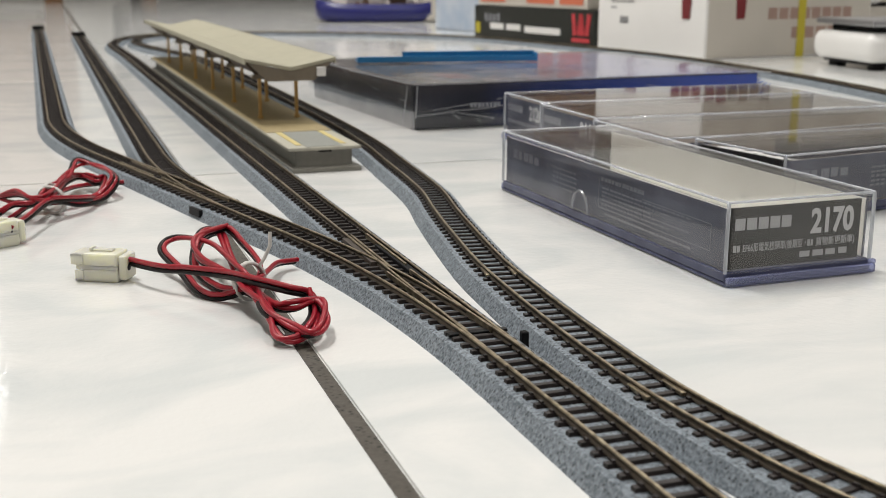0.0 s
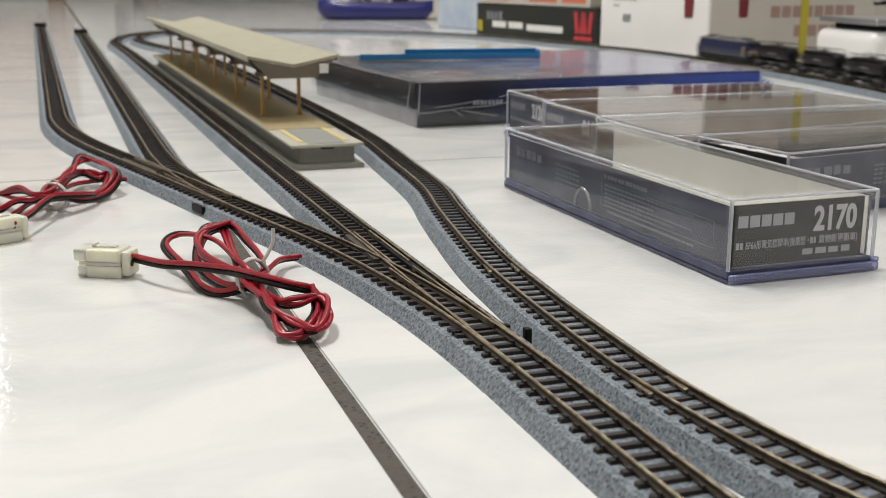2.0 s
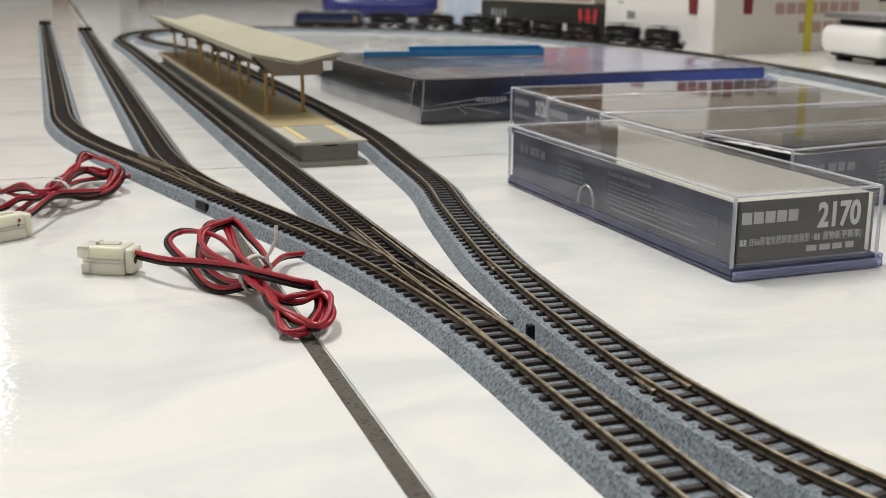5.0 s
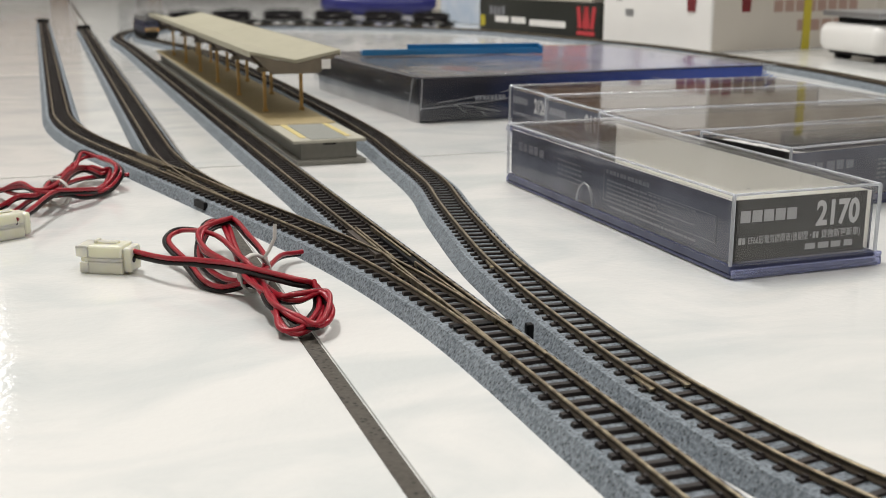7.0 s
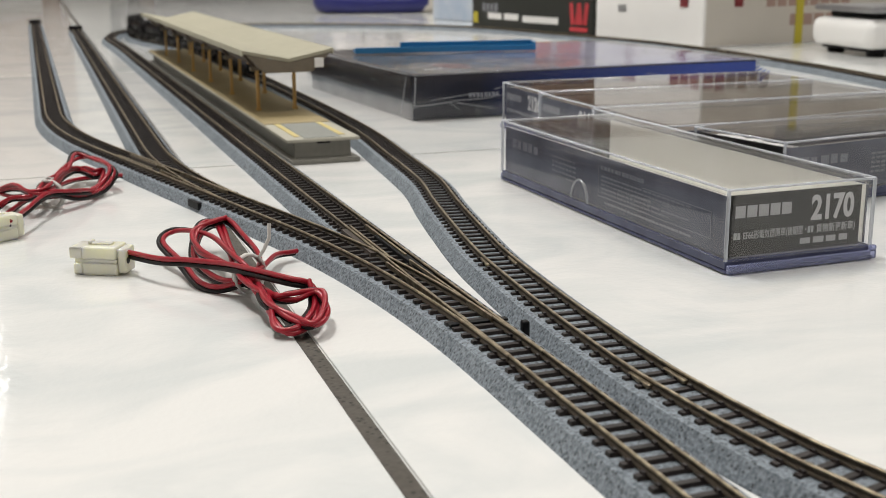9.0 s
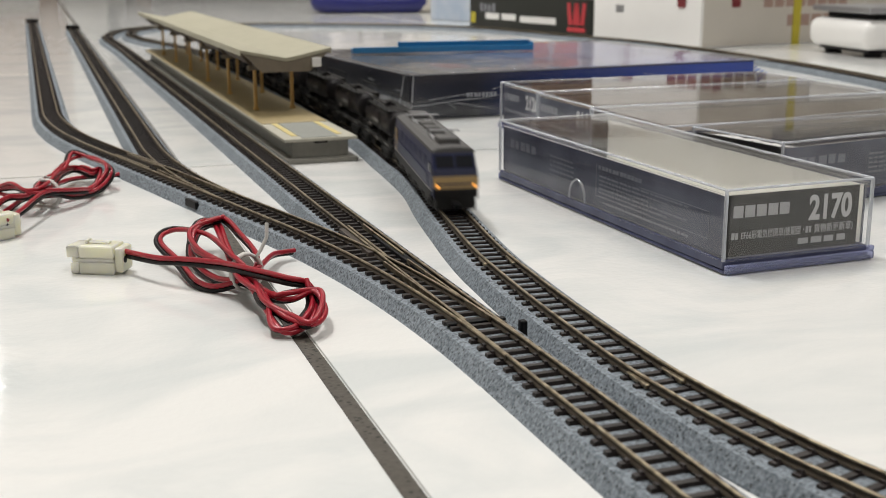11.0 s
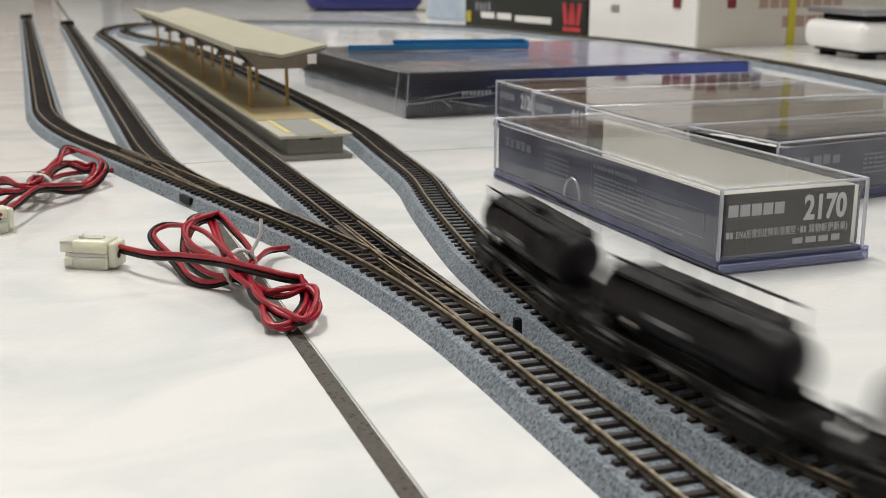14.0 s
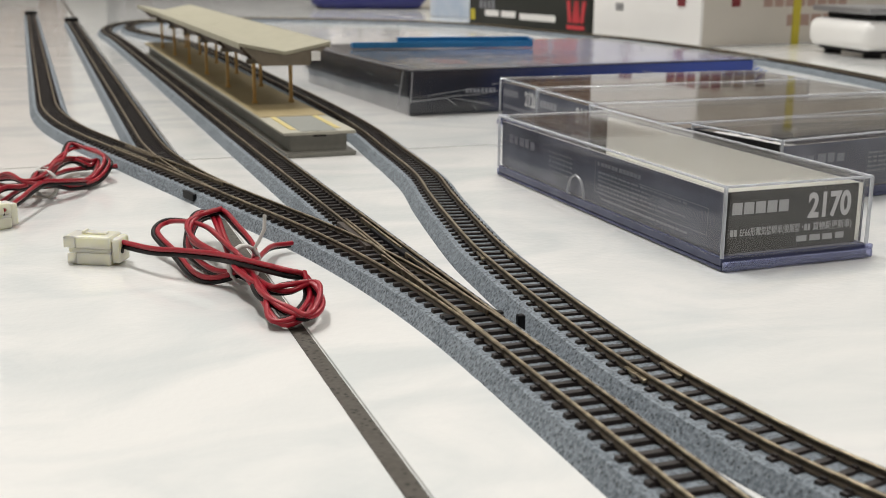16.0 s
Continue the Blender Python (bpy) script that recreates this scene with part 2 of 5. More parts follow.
M_TRAYWALL = mat("shaded_blue_styrene", (0.045, 0.05, 0.095), 0.12, grain=0.5, scale=60, second=(0.10, 0.11, 0.19))
M_STICK = mat("blue_plastic_strip", (0.012, 0.15, 0.34), 0.35, grain=0.3, scale=80)
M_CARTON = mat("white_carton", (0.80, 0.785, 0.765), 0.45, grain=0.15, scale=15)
# own grey of the other boxes; on the white carton's front, painted shade
M_CARTONSH = mat("grey_and_shaded_carton", (0.56, 0.52, 0.46), 0.5, grain=0.2, scale=15)
M_DKRED = mat("dark_red_print", (0.17, 0.016, 0.020), 0.5, grain=0.3, scale=60)
M_RUST = mat("brown_red_print", (0.36, 0.24, 0.20), 0.5, grain=0.2, scale=60)
M_TAPE = mat("yellow_strap", (0.50, 0.42, 0.03), 0.4, grain=0.3, scale=60)
M_GAME = mat("black_box_print", (0.018, 0.02, 0.016), 0.35, grain=0.5, scale=30)
M_GAMERED = mat("bright_red_print", (0.55, 0.05, 0.06), 0.4, grain=0.3, scale=50)
M_SALMON = mat("salmon_box_print", (0.62, 0.17, 0.09), 0.45, grain=0.4, scale=20)
M_PALEBLUE = mat("pale_blue_box", (0.35, 0.43, 0.55), 0.5, grain=0.6, scale=25, second=(0.55, 0.58, 0.62))
M_SCALE = mat("white_glossy_plastic", (0.80, 0.79, 0.77), 0.25, grain=0.1, scale=20)
M_STEEL = mat("brushed_grey_steel", (0.35, 0.35, 0.36), 0.35, metal=0.8, grain=0.4, scale=30)
M_DISH = mat("dark_blue_plastic", (0.018, 0.02, 0.13), 0.3, grain=0.3, scale=20)
M_SACHET = mat("white_sachet", (0.66, 0.62, 0.58), 0.35, grain=0.5, scale=30, second=(0.45, 0.38, 0.36))
M_SACHET2 = mat("brown_sachet", (0.16, 0.10, 0.07), 0.35, grain=0.5, scale=30)


# ---------------------------------------------------------------- mesh helpers
def part(name, bm, material, parent=None, label="", smooth=False):
    me = bpy.data.meshes.new(name)
    bm.normal_update()
    bm.to_mesh(me)
    bm.free()
    for mm in (material if isinstance(material, (list, tuple)) else [material]):
        me.materials.append(mm)
    if smooth:
        for p in me.polygons:
            p.use_smooth = True
    o = new(name, me)
    if parent:
        o.parent = parent
    if label:
        tagged(o, label)
    return o


def thing(name, m, label, category, group="", kind=""):
    o = new(name)
    o.empty_display_size = 0.01
    o.matrix_world = m
    return tagged(o, label, category, group, kind)


def box(x0, x1, y0, y1, z0, z1, bevel=0.0, seg=2, bm=None):
    own = bm is None
    b = bmesh.new()
    vs = bmesh.ops.create_cube(b, size=1)["verts"]
    for v in vs:
        v.co = ((x0 + x1) / 2 + v.co.x * (x1 - x0), (y0 + y1) / 2 + v.co.y * (y1 - y0), (z0 + z1) / 2 + v.co.z * (z1 - z0))
    if bevel:
        bmesh.ops.bevel(b, geom=b.edges[:], offset=bevel, segments=seg, profile=0.5, affect="EDGES")
    if own:
        return b
    join(bm, b)
    return bm


def join(bm, other, m=None):
    me = bpy.data.meshes.new("tmp")
    if m is not None:
        other.transform(m)
    other.to_mesh(me)
    other.free()
    bm.from_mesh(me)
    bpy.data.meshes.remove(me)
    return bm


def cyl(r, a, b, seg=20, r2=None, bm=None):
    """A rod or cone from point a to point b."""
    a, b = Vector(a), Vector(b)
    c = bmesh.new()
    bmesh.ops.create_cone(c, cap_ends=True, segments=seg, radius1=r, radius2=r if r2 is None else r2, depth=(b - a).length)
    c.transform(Matrix.Translation((a + b) / 2) @ (b - a).to_track_quat("Z", "Y").to_matrix().to_4x4())
    if bm is None:
        return c
    return join(bm, c)


def spline(points, n=12, closed=False):
    """Points along a smooth curve through the control points."""
    P = [Vector(p) for p in points]
    N, out = len(P), []
    for i in range(N if closed else N - 1):
        a = P[i - 1] if (closed or i) else P[0] * 2 - P[1]
        b, c = P[i], P[(i + 1) % N]
        d = P[(i + 2) % N] if (closed or i + 2 < N) else c * 2 - b
        for k in range(n):
            t = k / n
            out.append(0.5 * (b * 2 + (c - a) * t + (a * 2 - b * 5 + c * 4 - d) * t * t + (b * 3 - a - c * 3 + d) * t ** 3))
    if not closed:
        out.append(P[-1])
    return out


def evenly(points, step):
    """The same way in even steps: places and headings."""
    s = [0.0]
    for a, b in zip(points, points[1:]):
        s.append(s[-1] + (b - a).length)
    n = max(2, int(round(s[-1] / step)))
    out, j = [], 0
    for i in range(n + 1):
        d = s[-1] * i / n
        while j < len(s) - 2 and s[j + 1] < d:
            j += 1
        u = (d - s[j]) / max(1e-9, s[j + 1] - s[j])
        out.append(points[j].lerp(points[j + 1], u))
    return out


def sweep(points, profile, closed_profile=True, caps=True, loop=False):
    """A bar of that profile (side, height) laid along a way over the floor."""
    bm = bmesh.new()
    rings, n = [], len(points)
    for i, p in enumerate(points):
        if loop:
            d = points[(i + 1) % n] - points[i - 1]
        else:
            d = points[min(i + 1, n - 1)] - points[max(i - 1, 0)]
        d = Vector((d.x, d.y, 0)).normalized()
        side = Vector((d.y, -d.x, 0))
        rings.append([bm.verts.new((p.x + side.x * a, p.y + side.y * a, b)) for a, b in profile])
    k = len(profile)
    for i in range(n if loop else n - 1):
        A, B = rings[i], rings[(i + 1) % n]
        for j in range(k):
            bm.faces.new((A[j], A[(j + 1) % k], B[(j + 1) % k], B[j]))
    if caps and not loop:
        bm.faces.new(rings[0][::-1])
        bm.faces.new(rings[-1])
    bmesh.ops.recalc_face_normals(bm, faces=bm.faces[:])
    return bm


def text_part(name, words, size, m, material, parent, label="", width=0.0):
    """Raised print in the built-in font, as a mesh; width stretches it to that many metres."""
    cu = bpy.data.curves.new("lettering", "FONT")
    cu.body, cu.size, cu.extrude, cu.resolution_u, cu.offset = words, size, 0.00008, 3, size * (0.034 if size > 0.008 else 0.008)
    tmp = bpy.data.objects.new("lettering", cu)
    scene.collection.objects.link(tmp)
    me = bpy.data.meshes.new_from_object(tmp.evaluated_get(bpy.context.evaluated_depsgraph_get()))
    bpy.data.objects.remove(tmp)
    if width:
        w = max(v.co.x for v in me.vertices) - min(v.co.x for v in me.vertices)
        for v in me.vertices:
            v.co.x *= width / w
    me.materials.append(material)
    o = new(name, me)
    o.parent = parent
    o.matrix_local = m
    if label:
        tagged(o, label)
    return o


def plate(w, h, t=0.00016):
    """A flat printed patch with its corner at the origin, standing in x and z, facing -y."""
    return box(0, w, -t, 0, 0, h)


# ---------------------------------------------------------------- room and floor
def floor():
    f = thing("floor", pose(0, 0, 0), "polished white marbled floor tiles with a dark joint", "floor", kind="structure")
    part("subfloor", box(-2.2, 4.6, -2.2, 6.2, -0.05, -0.0016), M_JOINT, f)
    part("joint", box(0.0629, 0.0675, -2.2, 6.2, -0.0016, -0.0003), M_GROUT, f, "dark speckled strip between the tiles")
    size, gx, gy = 0.6, 0.0046, 0.0016
    base = None
    for i in range(-4, 8):
        for j in range(-5, 10):
            x0, y0 = 0.0675 + i * (size + gx), 0.6155 + j * (size + gy)
            if x0 < -2.2 or x0 > 4.1 or y0 < -2.0 or y0 > 5.6:
                continue
            if base is None:
                b = box(0, size, 0, size, -0.012, 0)
                bmesh.ops.bevel(b, geom=[e for e in b.edges if all(v.co.z > -0.001 for v in e.verts)], offset=0.0006, segments=2, affect="EDGES")
                base = part("tile", b, M_TILE, f)
                base.matrix_local = pose(x0, y0, 0)
            else:
                o = new("tile", base.data)
                o.parent = f
                o.matrix_local = pose(x0, y0, 0)


def room():
    for n, b in (("wall_west", box(-2.3, -2.2, -2.3, 6.3, 0, 2.6)), ("wall_east", box(4.6, 4.7, -2.3, 6.3, 0, 2.6)),
                 ("wall_south", box(-2.2, 4.6, -2.3, -2.2, 0, 2.6)), ("wall_north", box(-2.2, 4.6, 6.2, 6.3, 0, 2.6))):
        # unseen south wall is darkened to stand for the dim room there
        tagged(part(n, b, M_WALLDIM if n == "wall_south" else M_WALL), "plain painted room wall", "wall", kind="structure")
    tagged(part("ceiling", box(-2.3, 4.7, -2.3, 6.3, 2.6, 2.7), M_CEIL), "plain white ceiling", "ceiling", kind="structure")


floor()
room()


# ---------------------------------------------------------------- tracks
LOOP = [Vector((x / 1000, y / 1000, 0)) for x, y in (
    (600, 430), (628, 560), (652, 660), (676, 755), (697, 850), (713, 940), (724, 1040), (733, 1130), (738, 1220),
    (737, 1310), (728, 1390), (711, 1480), (694, 1575), (678, 1665), (650, 1750), (602, 1825), (535, 1892), (450, 1950), (360, 1990), (270, 1990), (195, 1945),
    (152, 1890), (132, 1810), (128, 1720), (138, 1620), (156, 1520), (172, 1400), (180, 1250), (184, 1050), (185, 850),
    (184, 730), (181, 650), (175.5, 587), (168, 506), (158.7, 455), (152.5, 419), (144.5, 367), (141.3, 333),
    (138.8, 295), (137.3, 250), (138.2, 222), (141.5, 190), (145.5, 170), (153, 145), (172, 108), (205, 75))] + [
    Vector((x / 1000, y / 1000, 0)) for x, y in ((260, 40), (330, -60), (370, -250), (400, -450), (500, -580), (640, -540),
                                                (690, -380), (650, -150), (590, 80), (570, 270))]
RAIL_TOP = 0.0078
LOOP_WAY = spline(LOOP, 20, True)
BALLAST = [(-0.0125, 0.0), (-0.0123, 0.0006), (-0.0096, 0.0049), (-0.0086, 0.0052), (0.0086, 0.0052), (0.0096, 0.0049), (0.0123, 0.0006), (0.0125, 0.0)]


def rail_profile(off, low=0.0):
    z = RAIL_TOP - low
    return [(off - 0.0007, 0.0056), (off + 0.0007, 0.0056), (off + 0.0006, 0.0059), (off + 0.00025, 0.0064), (off + 0.00025, z - 0.0007),
            (off + 0.00042, z - 0.0005), (off + 0.00042, z - 0.0001), (off + 0.0003, z), (off - 0.0003, z), (off - 0.00042, z - 0.0001),
            (off - 0.00042, z - 0.0005), (off - 0.00025, z - 0.0007), (off - 0.00025, 0.0064), (off - 0.0006, 0.0059)]


def tie_mesh(half=0.0079):
    b = box(-half, half, -0.00105, 0.00105, 0.0048, 0.0059)
    for v in b.verts:
        if v.co.z > 0.0055:
            v.co.x *= 0.985
            v.co.y *= 0.82
    # chairs that hold the rails
    for s in (-1, 1):
        for e in (-1, 1):
            c = s * 0.00482 + e * 0.0013
            join(b, box(c - 0.0004, c + 0.0004, -0.0007, 0.0007, 0.0059, 0.0065))
    return b


TIE = bpy.data.meshes.new("tie")
_b = tie_mesh()
_b.to_mesh(TIE)
_b.free()
TIE.materials.append(M_TIE)


def lay_ties(track, way, near, skip=None, other=None, pitch=0.0060):
    """Ties across a way: those in the near stretch are pieces of their own, the rest one mesh.
    Where another way branches off, the ties reach under its rails too."""
    fine = evenly(other, 0.004) if other else []
    pts = evenly(way, pitch)
    far = bmesh.new()
    for i in range(len(pts) - 1):
        c = (pts[i] + pts[i + 1]) / 2
        d = pts[i + 1] - pts[i]
        if skip and skip(c):
            continue
        m = pose(c.x, c.y, 0, 0, 0, math.degrees(math.atan2(d.y, d.x)) - 90)
        if fine and near(c):
            d = d.normalized()
            side = Vector((d.y, -d.x, 0))
            q = min(fine, key=lambda p: abs((p - c).dot(d)) + 0.05 * (p - c).length)
            off = (q - c).dot(side)
            if 0.0006 < abs(off) < 0.0125 and abs((q - c).dot(d)) < 0.004:
                b = box(min(off, 0) - 0.0079, max(off, 0) + 0.0079, -0.00105, 0.00105, 0.0048, 0.0059)
                for v in b.verts:
                    if v.co.z > 0.0055:
                        v.co.y *= 0.82
                part("tie", b, M_TIE, track).matrix_local = m
                continue
        if near(c):
            o = new("tie", TIE)
            o.parent = track
            o.matrix_local = m
        else:
            q = bmesh.new()
            q.from_mesh(TIE)
            q.transform(m)
            me = bpy.data.meshes.new("tmp")
            q.to_mesh(me)
            q.free()
            far.from_mesh(me)
            bpy.data.meshes.remove(me)
    if len(far.verts):
        tagged(part("far_tie", far, M_TIE, track), kind="stuff")
    else:
        far.free()


def track(label, way, loop=False, low=0.0, step=0.006):
    t = thing("model_track", pose(0, 0, 0), label, "model railway track", "model railway tracks on the floor")
    pts = evenly(way, step)
    if loop:
        pts = pts[:-1]
    part("ballast_bed", sweep(pts, [(a, max(0, b - low)) for a, b in BALLAST], loop=loop), M_BALLAST, t, "speckled grey plastic ballast bed")
    for off in (-0.00485, 0.00485):
        bm = sweep(pts, rail_profile(off, low * 0.3), loop=loop)
        # faces under the head take the painted-shade tone
        for f in bm.faces:
            if f.calc_center_median().z < RAIL_TOP - low * 0.3 - 0.00058:
                f.material_index = 1
        part("rail", bm, (M_RAIL, M_RAILWEB), t, "bronze-tinted metal rail")
    return t


def arc(p, heading, radius, degrees, n=24):
    """A bend from p; heading in degrees from +y, positive to the left; degrees positive bends left."""
    out = []
    s = 1 if degrees > 0 else -1
    h = radians(heading)
    c = p + Vector((-math.cos(h), -math.sin(h), 0)) * radius * s
    for i in range(n + 1):
        a = h + radians(degrees) * i / n
        out.append(c + Vector((math.cos(a), math.sin(a), 0)) * radius * s)
    return out


def straight_x(y):
    return 0.1125 - 0.0131 * (y - 0.25)


def all_tracks():
    near = lambda c: 0.1 < c.y < 0.66 and -0.05 < c.x < 0.3
    # train loop
    t = track("curved model track on grey plastic ballast, running round the floor", LOOP_WAY + [LOOP_WAY[0]], True)
    lay_ties(t, LOOP_WAY + [LOOP_WAY[0]], near)
    # straight track by the platform with its far bend
    way = [Vector((straight_x(y), y, 0)) for y in (-0.08, 0.1, 0.3, 0.5, 0.7, 0.9, 1.1, 1.3, 1.45)]
    far = spline([way[-1]] + [Vector((x / 1000, y / 1000, 0)) for x, y in ((94, 1560), (91, 1650), (94, 1740), (108, 1830), (140, 1920), (188, 1980), (250, 1994), (320, 1980))], 10)
    way = way + far[1:]
    t2 = track("straight model track beside the station platform, bending round far off", way, low=0.0003)
    # branch: first turnout, second turnout, outer siding
    a = arc(Vector((0.1122, 0.258, 0)), 0.75, 0.718, 14.0)
    h = 14.75
    u = Vector((-math.sin(radians(h)), math.cos(radians(h)), 0))
    mid = a[-1] + u * 0.043
    end = mid + u * 0.200
    b = arc(end, h, 0.718, -14.4)
    far_end = Vector((-0.0095, 2.215, 0))
    branch = a + [a[-1].lerp(end, i / 12) for i in range(1, 13)] + b[1:] + [b[-1].lerp(far_end, i / 40) for i in range(1, 41)]
    t3 = track("outer siding track with turnout on grey plastic ballast", branch, low=0.0005)
    on_main = lambda c: abs(c.x - straight_x(c.y)) < 0.0125
    lay_ties(t2, way, near, None, branch)
    c = arc(mid, h, 0.718, -14.75)
    side_end = Vector((0.0525, 1.96, 0))
    inner = c + [c[-1].lerp(side_end, i / 40) for i in range(1, 41)]
    t4 = track("middle siding track on grey plastic ballast", inner, low=0.0007)

    def on_branch(q):
        rel = q - mid
        return abs(rel.x * u.y - rel.y * u.x) < 0.0125 and rel.dot(u) < 0.13
    lay_ties(t3, branch, near, lambda c: on_main(c), inner)
    lay_ties(t4, inner, near, on_branch)
    # end plates of the two sidings
    for e, tr in ((far_end, t3), (side_end, t4)):
        part("end_stop", box(e.x - 0.0105, e.x + 0.0105, e.y - 0.006, e.y, 0.005, 0.0125, 0.001), M_BLACK, tr, "black end stop")
    # turnout fittings
    for (q, hd, tr, sgn) in ((Vector((0.1122, 0.258, 0)), 0.75, t2, 1), (mid, h, t3, -1)):
        d = Vector((-math.sin(radians(hd)), math.cos(radians(hd)), 0))
        sd = Vector((d.y, -d.x, 0))
        for k, (o0, l0, l1, wd) in enumerate(((-0.0031, 0.110, 0.160, 0.0004), (0.0031, 0.110, 0.160, 0.0004))):
            pts = [q + d * (l0 + (l1 - l0) * i / 8) + sd * o0 for i in range(9)]
            part("guard_rail", sweep(pts, [(-wd, 0.0058), (wd, 0.0058), (wd, 0.0076), (-wd, 0.0076)]), M_RAIL, tr)
        pts = [q + d * (0.032 + 0.07 * i / 8) + sd * (0.0036 - sgn * 0.0002 * i) for i in range(9)]
        part("point_blade", sweep(pts, [(-0.0004, 0.0060), (0.0004, 0.0060), (0.0003, 0.0077), (-0.0003, 0.0077)]), M_RAIL, tr)
        pts = [q + d * (0.032 + 0.07 * i / 8) + sd * (-0.0040 - sgn * 0.0003 * i) for i in range(9)]
        part("point_blade", sweep(pts, [(-0.0004, 0.0060), (0.0004, 0.0060), (0.0003, 0.0077), (-0.0003, 0.0077)]), M_RAIL, tr)
        pts = [q + d * (0.118 + 0.04 * i / 6) - sd * sgn * (0.0046) for i in range(7)]
        part("frog", sweep(pts, [(-0.0028, 0.0052), (0.0028, 0.0052), (0.0026, 0.0069), (-0.0026, 0.0069)]), M_FROG, tr, "dark plastic frog casting")
        bar = box(-0.009, 0.009, -0.0012, 0.0012, 0.0054, 0.0063, 0.0002)
        bar.transform(Matrix.Translation(q + d * 0.034) @ Matrix.Rotation(radians(hd), 4, "Z"))
        part("throw_bar", bar, M_BLACK, tr)
    # dark point cover strip along the first turnout's straight side
    cover = box(-0.0014, 0.0014, -0.030, 0.030, 0.0052, 0.0070, 0.0003)
    cover.transform(pose(straight_x(0.372) + 0.0029, 0.372, 0, 0, 0, 0.75))
    part("point_cover", cover, M_BLACK, t2, "black plastic strip beside the rail")
    # small black lever beside the near turnout
    lv = box(-0.0011, 0.0011, -0.0013, 0.0013, 0.001, 0.0064, 0.0005, 2)
    lv.transform(pose(0.1243, 0.287, 0))
    part("switch_lever", lv, M_BLACK, t2, "small black manual switch lever")
    # solid block; its black stands for the dark of an open recess
    sl = box(-0.0009, 0.0009, -0.006, 0.006, 0.0012, 0.0046, 0.0003)
    sl.transform(Matrix.Translation(mid - Vector((u.y, -u.x, 0)) * 0.0113 + u * 0.034) @ Matrix.Rotation(radians(h), 4, "Z"))
    part("switch_slot", sl, M_BLACK, t3, "black block for the shade in the open switch slot")
    # joiners
    for y, x in ((0.2335, 0.1372), (0.352, 0.1428)):
        jo = bmesh.new()
        for off in (-0.00485, 0.00485):
            box(off - 0.0011, off + 0.0011, -0.005, 0.005, 0.0057, 0.0068, 0.0002, 1, jo)
        jo.transform(pose(x, y, 0, 0, 0, -1 if y < 0.3 else -10))
        part("rail_joiner", jo, M_RAIL, t)


all_tracks()


